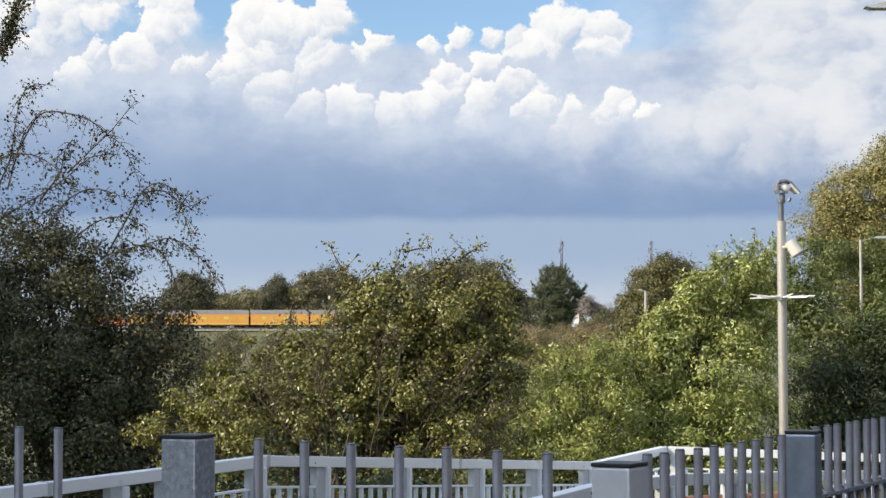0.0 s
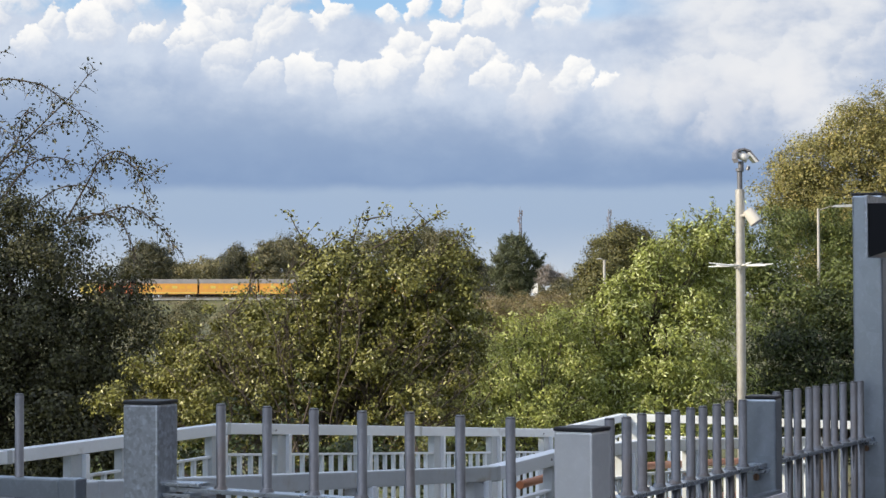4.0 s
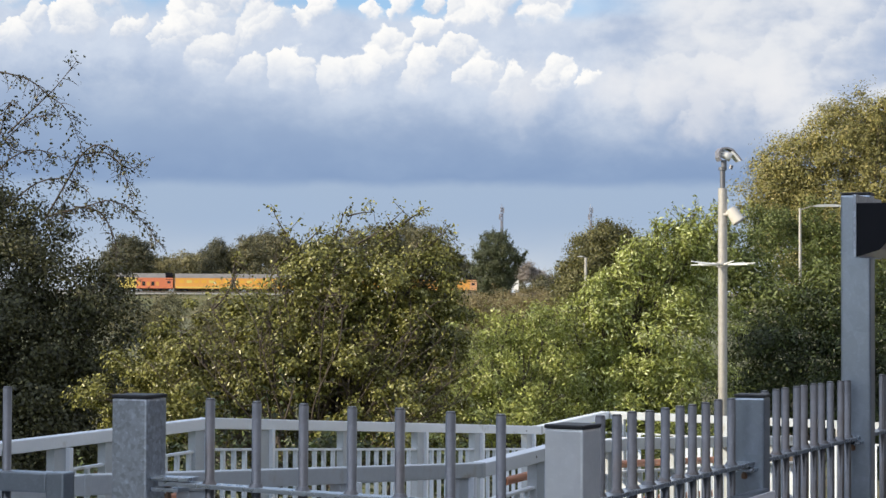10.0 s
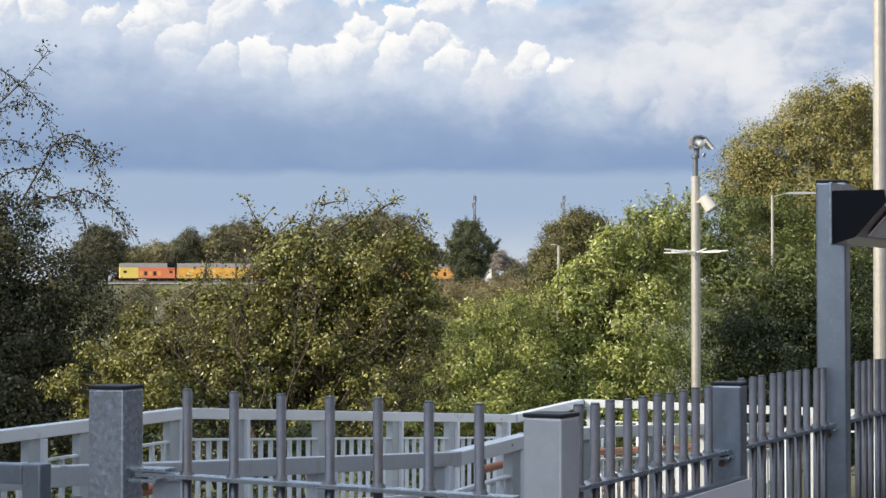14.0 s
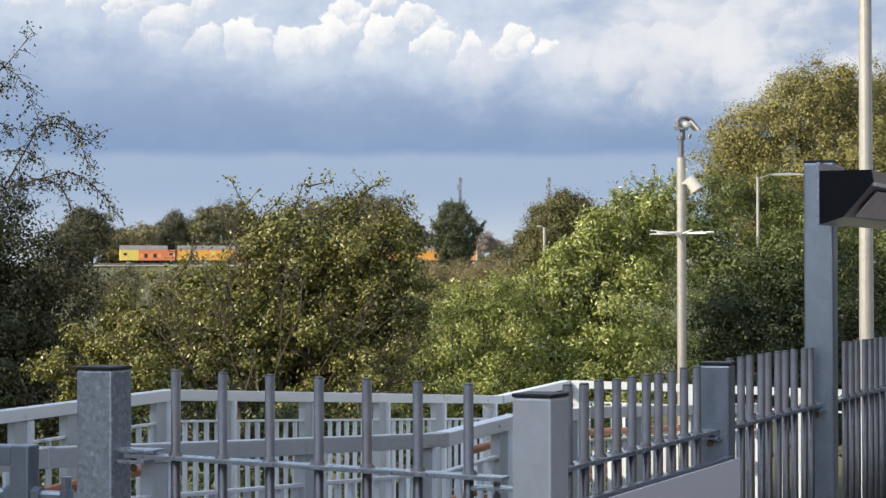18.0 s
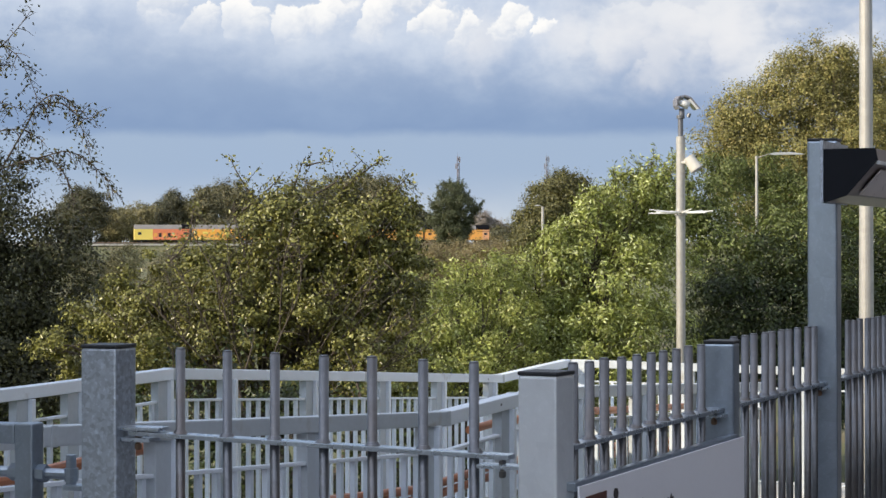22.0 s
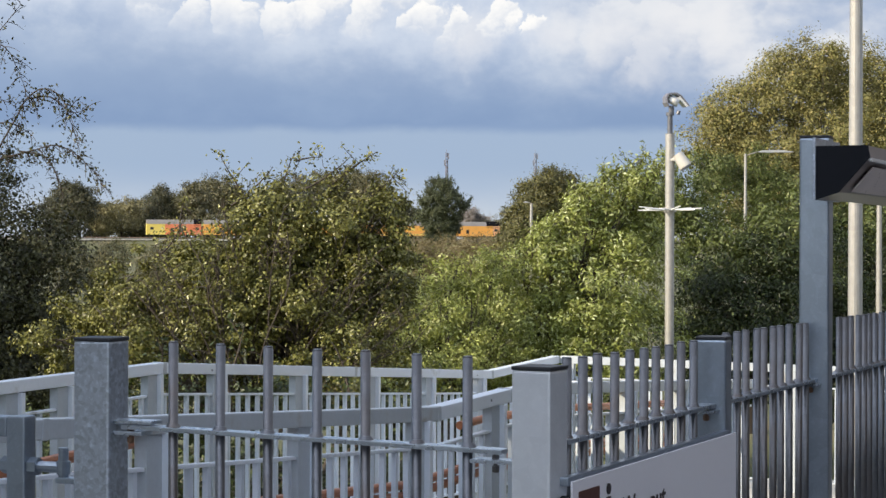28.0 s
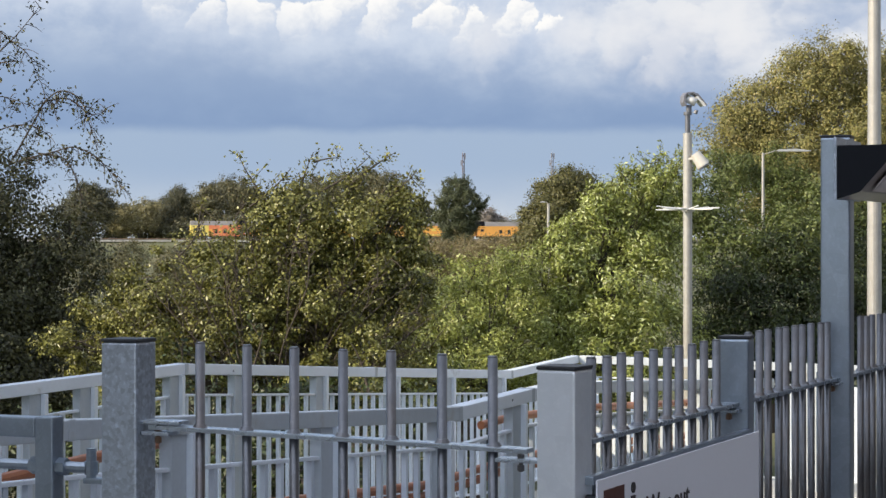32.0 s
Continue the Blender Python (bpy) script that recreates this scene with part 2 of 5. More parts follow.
def zinc(name, colour, rough=0.42, metal=0.75, spangle=0.25, cell=70.0, brown=0.0):
    """Galvanised steel with its crystals."""
    m = bpy.data.materials.new(name)
    m.use_nodes = True
    k = Nodes(m.node_tree)
    co = k.add("ShaderNodeTexCoord").outputs["Object"]
    v = k.add("ShaderNodeTexVoronoi")
    k.put(v.inputs["Vector"], co)
    v.inputs["Scale"].default_value = cell
    a = k.noise(co, 5.0, 4.0)
    b = k.noise(co, 85.0, 4.0, 0.65, 0.4)
    sp = k.add("ShaderNodeSeparateColor")
    k.put(sp.inputs[0], v.outputs["Color"])
    t = k.math("ADD", k.math("MULTIPLY", k.math("SUBTRACT", sp.outputs[0], 0.5), spangle), k.math("MULTIPLY", k.math("SUBTRACT", a, 0.5), 0.3))
    t = k.math("ADD", 1.0, k.math("ADD", t, k.math("MULTIPLY", k.ramp(b, 0.5, 0.7), spangle)))
    s = k.add("ShaderNodeBsdfPrincipled")
    tone = k.mix(1.0, colour, k.vec(t, t, t), "MULTIPLY")
    if brown:
        pick = k.math("MULTIPLY", k.ramp(k.add("ShaderNodeObjectInfo").outputs["Random"], 0.3, 1.0), brown)
        tone = k.mix(k.math("MULTIPLY", pick, k.ramp(a, 0.35, 0.65)), tone, (0.17, 0.125, 0.09))
    k.put(s.inputs["Base Color"], tone)
    k.put(s.inputs["Roughness"], k.math("ADD", rough, k.math("MULTIPLY", sp.outputs[1], 0.3 * spangle)))
    s.inputs["Metallic"].default_value = metal
    n = k.add("ShaderNodeBump")
    n.inputs["Strength"].default_value, n.inputs["Distance"].default_value = 0.08, 0.01
    k.put(n.inputs["Height"], a)
    k.put(s.inputs["Normal"], n.outputs[0])
    out = k.add("ShaderNodeOutputMaterial")
    k.put(out.inputs[0], s.outputs[0])
    return m


M_ZINC = zinc("galvanised_steel", (0.50, 0.545, 0.60), 0.30, 0.80, 0.36, 95.0)
# paler copy of the zinc paints the light on the corner post
M_ZINC_LIT = zinc("light_brightened_zinc", (0.80, 0.82, 0.83), 0.34, 0.45, 0.05, 25.0)
M_ZINC_BLUE = zinc("smooth_blue_grey_zinc", (0.36, 0.41, 0.465), 0.28, 0.82, 0.12, 25.0)
M_ZINC_BAR = zinc("galvanised_bar", (0.175, 0.178, 0.186), 0.30, 0.88, 0.16, 40.0, 0.5)
M_ZINC_RAIL = zinc("galvanised_rail", (0.50, 0.55, 0.60), 0.26, 0.8, 0.14, 40.0)
M_ZINC_POLE = zinc("galvanised_pole", (0.38, 0.365, 0.335), 0.5, 0.35, 0.12, 20.0)
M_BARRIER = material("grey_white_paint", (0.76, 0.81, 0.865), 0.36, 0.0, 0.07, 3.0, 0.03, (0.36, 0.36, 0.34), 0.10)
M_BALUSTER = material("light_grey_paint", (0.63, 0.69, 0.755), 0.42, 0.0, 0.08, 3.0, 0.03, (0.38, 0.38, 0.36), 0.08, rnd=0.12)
# weathered paint; its darker tone also stands in for weaker light
M_DULL = material("weathered_toned_grey_paint", (0.48, 0.52, 0.55), 0.45, 0.0, 0.12, 4.0, 0.05, (0.34, 0.32, 0.28), 0.25)
M_ORANGE = material("orange_coated_tube", (0.46, 0.17, 0.075), 0.4, 0.0, 0.18, 8.0, 0.02, (0.25, 0.12, 0.07), 0.2)
M_RUST = material("rusted_bolt", (0.26, 0.16, 0.10), 0.8, 0.3, 0.2, 40.0, 0.2)
M_BLACK = material("black_cap_plastic", (0.02, 0.021, 0.023), 0.5, 0.0, 0.1, 8.0, 0.02)
M_HOUSING = material("black_painted_housing", (0.006, 0.007, 0.010), 0.6, 0.0, 0.1, 5.0, 0.02)
M_HOUSING.node_tree.nodes["Principled BSDF"].inputs["Specular IOR Level"].default_value = 0.2
M_GREYBOX = material("brown_grey_housing", (0.34, 0.29, 0.27), 0.35, 0.3, 0.08, 5.0, 0.02)
M_SIGN = material("white_sign_panel", (0.90, 0.89, 0.92), 0.45, 0.0, 0.03, 2.0, 0.0)
M_TEXT = material("dark_brown_lettering", (0.035, 0.028, 0.028), 0.6, 0.0, 0.05, 5.0, 0.0)
M_BROWN = material("dark_brown_symbol", (0.10, 0.035, 0.025), 0.6, 0.0, 0.05, 5.0, 0.0)
M_CREAM = material("cream_painted_metal", (0.60, 0.57, 0.51), 0.4, 0.0, 0.06, 6.0, 0.02)
M_WHITE = material("white_painted_metal", (0.78, 0.77, 0.74), 0.4, 0.0, 0.08, 6.0, 0.02)
M_LANTERN = material("pale_grey_lantern", (0.42, 0.43, 0.44), 0.45, 0.0, 0.12, 6.0, 0.02)
# light pinkish base stands in for the reflection on the lamp cover
M_GLASS = material("pale_reflection_cover", (0.78, 0.68, 0.64), 0.30, 0.0, 0.1, 5.0, 0.0)
M_DARKGREY = material("dark_grey_metal", (0.13, 0.135, 0.15), 0.45, 0.4, 0.1, 6.0, 0.02)
M_ASPHALT = material("grey_paving", (0.26, 0.255, 0.25), 0.85, 0.0, 0.2, 3.0, 0.3)
M_GROUND = material("rough_grass", (0.11, 0.115, 0.045), 0.9, 0.0, 0.35, 0.12, 0.4, (0.16, 0.13, 0.07), 0.4, grain=2.0)
M_CONCRETE = material("pale_concrete", (0.50, 0.48, 0.43), 0.8, 0.0, 0.12, 2.0, 0.1)
M_BALLAST = material("track_ballast", (0.20, 0.18, 0.16), 0.9, 0.0, 0.3, 3.0, 0.4)
M_SHADEWALL = material("pale_shade_wall", (0.78, 0.77, 0.75), 0.85, 0.0, 0.12, 3.0, 0.1)
M_DARKWALL = material("dark_reflected_wall", (0.076, 0.080, 0.092), 0.85, 0.0, 0.2, 3.0, 0.1)
M_BARK = material("grey_brown_bark", (0.07, 0.055, 0.042), 0.9, 0.0, 0.3, 8.0, 0.4)
M_TWIG = material("pale_twig_bark", (0.135, 0.11, 0.075), 0.9, 0.0, 0.3, 8.0, 0.3)


def leafy(name, colour, second, spots=0.25, island=0.5, rough=0.38):
    # the patchy tone also paints lit and shaded patches into crowns
    return material(name, colour, rough, 0.0, 0.24, 1.5, 0.0, second, spots, island, True, 6.0)


L_HAW = leafy("hawthorn_leaves", (0.172, 0.170, 0.048), (0.60, 0.57, 0.34), 0.11, 0.75, 0.28)
# leaf colour darkened: the thorn tree's shade is painted in
L_SHADED = leafy("shade_darkened_thorn_leaves", (0.056, 0.058, 0.026), (0.26, 0.24, 0.11), 0.11, 0.6)
# pale second colour paints glossy highlights onto some willow leaves
L_WILLOW = leafy("fresh_green_leaves", (0.268, 0.302, 0.078), (0.66, 0.69, 0.38), 0.20, 0.60, 0.30)
# green darkened to paint the shade on hedge tree, shrub and brambles
L_DEEP_SHADE = leafy("shade_darkened_green_leaves", (0.032, 0.045, 0.013), (0.22, 0.26, 0.10), 0.12, 0.65)
L_LIME = leafy("yellow_green_leaves", (0.320, 0.350, 0.095), (0.66, 0.65, 0.32), 0.18, 0.55, 0.32)
L_MID = leafy("olive_green_leaves", (0.100, 0.124, 0.034), (0.34, 0.36, 0.15), 0.15, 0.6)
L_AUTUMN = leafy("turning_leaves", (0.232, 0.215, 0.072), (0.40, 0.32, 0.13), 0.2, 0.6)
L_CONIFER = leafy("dense_evergreen_leaves", (0.085, 0.098, 0.050), (0.16, 0.17, 0.08), 0.2, 0.6)
# both far leaf colours are lightened to paint in haze
L_FAR = leafy("hazed_dull_leaves", (0.112, 0.108, 0.056), (0.22, 0.19, 0.09), 0.25)
L_FARDARK = leafy("hazed_dark_leaves", (0.076, 0.078, 0.044), (0.14, 0.12, 0.06), 0.25)
L_ROUND = leafy("dark_olive_leaves", (0.120, 0.115, 0.040), (0.22, 0.19, 0.07), 0.2)
L_BROWN = leafy("dry_brown_scrub", (0.225, 0.182, 0.090), (0.28, 0.23, 0.12), 0.3)
L_BARE = leafy("bare_grey_twigs", (0.30, 0.265, 0.245), (0.36, 0.32, 0.29), 0.3, 0.3)
L_PALE = leafy("pale_willow_leaves", (0.25, 0.225, 0.11), (0.32, 0.28, 0.14), 0.3)
T_ORANGE = material("orange_train_paint", (0.86, 0.41, 0.09), 0.35, 0.0, 0.08, 0.4, 0.0)
T_YELLOW = material("yellow_train_paint", (0.80, 0.62, 0.14), 0.35, 0.0, 0.06, 0.4, 0.0)
T_AMBER = material("amber_train_paint", (0.88, 0.47, 0.06), 0.35, 0.0, 0.06, 0.4, 0.0)
T_RED = material("red_orange_train_paint", (0.78, 0.24, 0.11), 0.35, 0.0, 0.10, 0.4, 0.0)
T_ROOF = material("grey_train_roof", (0.25, 0.235, 0.22), 0.5, 0.0, 0.2, 0.6, 0.0)
T_UNDER = material("black_underframe", (0.02, 0.02, 0.02), 0.7, 0.0, 0.1, 1.0, 0.0)
T_HOOD = material("black_cab_roof_paint", (0.008, 0.008, 0.011), 0.9, 0.0, 0.1, 1.0, 0.0)
T_HOOD.node_tree.nodes["Principled BSDF"].inputs["Specular IOR Level"].default_value = 0.1
# orange made paler and pinker to paint haze over the front cab
T_PEACH = material("hazed_orange_cab_paint", (0.78, 0.40, 0.20), 0.4, 0.0, 0.1, 0.4, 0.0)
T_GLASS = material("dark_train_window", (0.03, 0.035, 0.04), 0.15, 0.0, 0.05, 1.0, 0.0)
M_MASTRED = material("red_mast_paint", (0.17, 0.14, 0.15), 0.6, 0.0, 0.1, 1.0, 0.0)
M_MASTGREY = material("grey_mast_steel", (0.24, 0.24, 0.27), 0.5, 0.3, 0.1, 1.0, 0.0)

# ---- building helpers ----


def part(name, bm, mat, parent=None, label="", smooth=False):
    """Links a bmesh as one mesh object under its thing."""
    me = bpy.data.meshes.new(name)
    bm.to_mesh(me)
    bm.free()
    me.materials.append(mat)
    if smooth:
        me.polygons.foreach_set("use_smooth", [True] * len(me.polygons))
    ob = new(name, me)
    ob.parent = parent
    if label:
        ob["label"] = label
    return ob


def box(bm, sx, sy, sz, m=None, bevel=0.0):
    """A box with its centre at the pose m."""
    r = bmesh.ops.create_cube(bm, size=1.0, matrix=(m or Matrix()) @ Matrix.Diagonal((sx, sy, sz, 1)))
    if bevel:
        edges = list({e for v in r["verts"] for e in v.link_edges})
        bmesh.ops.bevel(bm, geom=edges, offset=bevel, segments=2, profile=0.6, affect="EDGES")
    return bm


def rod(bm, a, b, r, r2=None, n=10):
    """A round bar from a to b."""
    a, b = Vector(a), Vector(b)
    d = b - a
    m = Matrix.Translation((a + b) / 2) @ d.to_track_quat("Z", "Y").to_matrix().to_4x4()
    bmesh.ops.create_cone(bm, cap_ends=True, segments=n, radius1=r, radius2=r if r2 is None else r2, depth=d.length, matrix=m)
    return bm


def beam(bm, a, b, w, h, bevel=0.003):
    """A square bar from a to b: w across, h high."""
    a, b = Vector(a), Vector(b)
    d = b - a
    x = d.normalized()
    y = Vector((0, 0, 1)).cross(x).normalized()
    z = x.cross(y)
    m = Matrix((x, y, z)).transposed().to_4x4()
    m.translation = (a + b) / 2
    return box(bm, d.length, w, h, m, bevel)


def prism(bm, outline, depth, m):
    """An outline in its x and z, drawn out along y."""
    a = [bm.verts.new(m @ Vector((x, -depth / 2, z))) for x, z in outline]
    b = [bm.verts.new(m @ Vector((x, depth / 2, z))) for x, z in outline]
    n = len(a)
    bm.faces.new(a)
    bm.faces.new(b[::-1])
    for i in range(n):
        bm.faces.new((a[i], b[i], b[(i + 1) % n], a[(i + 1) % n]))
    bmesh.ops.recalc_face_normals(bm, faces=bm.faces[:])
    return bm


def thing(name, label, category, group="", kind="", at=(0, 0, 0)):
    e = new(name)
    e.location = at
    return tagged(e, label, category, group, kind)


def B():
    return bmesh.new()

# ---- ground ----
Q, TD = Vector((-94.6, 570.0, 0.0)), Vector((0.96593, 0.25882, 0.0))   # a point of the railway and its bearing
RAIL = 4.9


def gz(x, y):
    """Height of the ground: the platform, a hollow beyond it and the railway bank."""
    n = (x - Q.x) * TD.y - (y - Q.y) * TD.x
    near = -0.03 - 2.6 * min(max((y - 9.0) / 17.0, 0.0), 1.0) ** 1.3
    far = RAIL - 0.9 - (RAIL + 1.7) * min(max((n - 4.5) / 38.0, 0.0), 1.0)
    t = min(max((y - 60) / 120.0, 0.0), 1.0)
    return near + (far - near) * t + 0.25 * t * noise.noise((x * 0.03, y * 0.03, 0))


def build_ground():
    ys = [-60, -20, -8, -4, 0, 3, 6, 8, 10, 12, 14, 16, 18, 21, 24, 28, 34, 42, 55, 70, 90, 110, 130, 150]
    ys += [150 + 12 * i for i in range(1, 60)] + [900, 1000, 1200, 1600, 2200, 3000, 4400]
    bm = B()
    rows = []
    for y in ys:
        half = 40 + abs(y) * 0.7
        rows.append([bm.verts.new((half * i / 30, y, gz(half * i / 30, y))) for i in range(-30, 31)])
    for a, b in zip(rows, rows[1:]):
        for i in range(60):
            bm.faces.new((a[i], a[i + 1], b[i + 1], b[i]))
    return tagged(part("ground", bm, M_GROUND, smooth=True), "rough grassy ground falling to a scrubby hollow", "ground", kind="structure")


build_ground()

# walkway at the head of the ramp, and unseen walls added to block the sun
bm = B()
box(bm, 9.0, 13.0, 0.16, pose(0.6, 1.5, -0.06), 0.01)
tagged(part("pavement", bm, M_ASPHALT), "grey paved station walkway beside the fence", "pavement", kind="structure")
bm = B()
box(bm, 0.4, 16.2, 8.3, pose(-8.2, -3.5, 3.85))
tagged(part("shade_wall_west", bm, M_SHADEWALL), "unseen pale wall added to shade the fence", "wall", kind="structure")
bm = B()
box(bm, 0.396, 6.3, 5.4, pose(-8.2, 7.75, 2.2))
tagged(part("shade_wall_ramp", bm, M_SHADEWALL), "unseen pale lower wall added to shade the ramp barriers", "wall", kind="structure")

# unseen wall, added to keep the thorn tree in shade
bm = B()
box(bm, 0.4, 7.0, 8.0, pose(-12.0, 26.0, 0.8))
tagged(part("shade_wall_thorn", bm, M_SHADEWALL), "unseen pale wall added to shade the thorn tree", "wall", kind="structure")
# unseen dark walls, added to darken what the fence metal reflects
bm = B()
box(bm, 0.4, 23.0, 4.4, pose(4.3, 1.5, 2.0))
tagged(part("mirror_wall_east", bm, M_DARKWALL), "unseen dark wall added to darken the posts' right sides", "wall", kind="structure")
bm = B()
box(bm, 7.0, 0.4, 4.4, pose(0.598, -6.0, 2.0))
tagged(part("mirror_wall_south", bm, M_DARKWALL), "unseen dark wall added behind the viewer for reflections", "wall", kind="structure")

# ---- the near fence ----
G0, GD = Vector((-0.685, 4.574, 0)), Vector((0.9245, -0.3812, 0)).normalized()   # first bar of the fixed panel, its bearing
GD = Vector((0.924, -0.381, 0)).normalized()
R0, RD = Vector((0.271, 4.425, 0)), Vector((0.425, 0.905, 0)).normalized()       # first bar of the long fence, its bearing
RN = Vector((RD.y, -RD.x, 0))                                                    # its face towards the walkway
ANG = math.degrees(math.atan2(GD.y, GD.x))


def bar_mesh(name, r, z0, z1):
    """An upright round bar with a slightly rounded end."""
    bm = B()
    rod(bm, (0, 0, z0), (0, 0, z1 - 0.004), r, n=12)
    rod(bm, (0, 0, z1 - 0.004), (0, 0, z1), r, r * 0.82, 12)
    me = bpy.data.meshes.new(name)
    bm.to_mesh(me)
    bm.free()
    me.materials.append(M_ZINC_BAR)
    for p in me.polygons:
        p.use_smooth = abs(p.normal.z) < 0.5
    return me


def collar_mesh():
    """The bead of weld round a bar where it goes through the rail."""
    bm = B()
    rod(bm, (0, 0, 0), (0, 0, 0.009), 0.0185, 0.0125, 12)
    me = bpy.data.meshes.new("weld_collar")
    bm.to_mesh(me)
    bm.free()
    me.materials.append(M_ZINC_BAR)
    return me


BAR, COLLAR = bar_mesh("bar", 0.0116, 0.08, 1.302), collar_mesh()


def post(name, at, size, top, label, turn=ANG, cap=True, mat=None):
    p = thing(name, label, "fence post", at=(at.x, at.y, 0))
    bm = B()
    box(bm, size, size, top + 0.1, pose(0, 0, top / 2 - 0.05, 0, 0, turn), 0.006)
    part("shaft", bm, mat or M_ZINC, p)
    if cap:
        bm = B()
        box(bm, size + 0.002, size + 0.002, 0.009, pose(0, 0, top + 0.0045, 0, 0, turn), 0.003)
        part("cap", bm, M_BLACK, p, "black plastic post cap")
    return p


def bar_panel(name, label, start, way, spots, rail_z, ends, tilt=0.0, low=0.16, drop=0.0):
    """Round bars through two flat rails. spots: distance of each bar along the way; ends: where the rails begin and end."""
    f = thing(name, label, "fence", "bays of the bar fence", at=(start.x, start.y, 0))
    for z, nm in ((rail_z, "top_rail"), (low, "bottom_rail")):
        bm = B()
        beam(bm, way * ends[0] + Vector((0, 0, z + tilt * ends[0])), way * ends[1] + Vector((0, 0, z + tilt * ends[1])), 0.046, 0.011, 0.002)
        part(nm, bm, M_ZINC_RAIL, f)
    for s in spots:
        b = new("bar", BAR)
        b.parent = f
        b.location = way * s + Vector((0, 0, tilt * s + rail_z - 1.095 - drop + random.uniform(-0.002, 0.002)))
        b.rotation_euler = (random.uniform(-0.003, 0.003), random.uniform(-0.004, 0.004), random.uniform(0, 3))
        c = new("weld", COLLAR)
        c.parent = f
        c.location = way * s + Vector((0, 0, rail_z + tilt * s + 0.005))
    return f


POST1 = G0 + GD * -0.197
POST2 = G0 + GD * 0.916
POST3 = R0 + RD * 1.035
POST4 = R0 + RD * 2.205
post("fence_post", POST1, 0.096, 1.310, "mottled galvanised square post hung with a gate", ANG + 1.5)
post("fence_post", POST2, 0.093, 1.270, "galvanised square post, coloured brighter as if lit, at the fence corner", ANG - 6, mat=M_ZINC_LIT)
post("fence_post", POST3, 0.085, 1.285, "galvanised square post behind the way out sign", ANG + 3, mat=M_ZINC_BLUE)

gate = bar_panel("bar_gate", "galvanised bar gate between two square posts", G0, GD, [0.1249 * i for i in range(7)], 1.105, (-0.13, 0.835), -0.021)
# bracket plates and bolts at both ends of the panel
def bracket(owner, at, a, bq, z, w, bolt, mat=M_ZINC_BAR):
    """A plate from a to bq along the panel with a bolt through it, as a part of the panel."""
    bm = B()
    beam(bm, a + Vector((0, 0, z)), bq + Vector((0, 0, z)), w, 0.009, 0.002)
    p = part("bracket", bm, M_ZINC_RAIL, owner)
    p.location = at
    if bolt:
        bm = B()
        m = (a + bq) / 2
        rod(bm, m + Vector((0, 0, z - 0.026)), m + Vector((0, 0, z + 0.020)), 0.005, n=8)
        rod(bm, m + Vector((0, 0, z - 0.024)), m + Vector((0, 0, z - 0.011)), 0.009, n=6)
        rod(bm, m + Vector((0, 0, z + 0.005)), m + Vector((0, 0, z + 0.013)), 0.009, n=6)
        part("bolt", bm, mat, p)
    return p


bracket(gate, GD * -0.205, GD * 0.045, GD * 0.16, 1.119, 0.055, False)
bracket(gate, GD * -0.205, GD * 0.045, GD * 0.135, 1.093, 0.055, True, M_RUST)
bracket(gate, GD * 0.916, GD * -0.05, GD * -0.155, 1.066, 0.05, True)

# long fence: three bays
bay = bar_panel("bar_fence", "galvanised round-bar fence bay carrying a sign", R0, RD, [0.106 * i for i in range(-1, 9)], 1.105, (-0.22, 0.985), drop=0.022)
bracket(bay, RD * 0.95, RD * -0.02, RD * 0.045, 1.090, 0.06, True, M_RUST)
bay = bar_panel("bar_fence", "galvanised round-bar fence bay between square posts", R0, RD, [1.165 + 0.1005 * i for i in range(10)], 1.105, (1.075, 2.15), drop=0.014)
bracket(bay, RD * 2.12, RD * -0.02, RD * 0.045, 1.090, 0.06, True, M_RUST)
bar_panel("bar_fence", "galvanised round-bar fence bay beyond the tall post", R0, RD, [2.54 + 0.1 * i for i in range(26)], 1.105, (2.262, 5.2), drop=0.012)

# hinged leaf beside the first post
leaf = thing("gate_leaf", "galvanised framed gate leaf with round bars", "gate", at=(G0.x, G0.y, 0))
ends = (-0.424, -1.70)
bm = B()
beam(bm, GD * (ends[0] - 0.0265) + Vector((0, 0, 1.095)), GD * (ends[1] + 0.0265) + Vector((0, 0, 1.095)), 0.05, 0.05, 0.005)
part("top_rail", bm, M_ZINC_BLUE, leaf)
bm = B()
beam(bm, GD * (ends[0] - 0.0255) + Vector((0, 0, 0.2)), GD * (ends[1] + 0.0255) + Vector((0, 0, 0.2)), 0.05, 0.05, 0.005)
part("bottom_rail", bm, M_ZINC_BLUE, leaf)
for s in ends:
    bm = B()
    box(bm, 0.052, 0.052, 0.96, pose(*(GD * s + Vector((0, 0, 0.642))), 0, 0, ANG), 0.005)
    part("stile", bm, M_ZINC_BLUE, leaf)
for i in range(9):
    b = new("bar", BAR)
    b.parent = leaf
    b.location = GD * (-0.585 - 0.122 * i) + Vector((0, 0, 0.027))
z, H0 = 1.000, GD * -0.205
bm = B()
rod(bm, H0 + GD * -0.105 + Vector((0, 0, z)), H0 + GD * -0.40 + Vector((0, 0, z)), 0.0135)
rod(bm, H0 + GD * -0.098 + Vector((0, 0, z - 0.016)), H0 + GD * -0.098 + Vector((0, 0, z + 0.016)), 0.017)
hin = part("hinge_bolt", bm, M_ZINC_BLUE, leaf, "galvanised adjustable eye bolt")
for s in (-0.180, -0.258):
    bm = B()
    rod(bm, H0 + GD * (s - 0.012) + Vector((0, 0, z)), H0 + GD * (s + 0.012) + Vector((0, 0, z)), 0.022, n=6)
    part("nut", bm, M_ZINC_BLUE, hin)
bm = B()
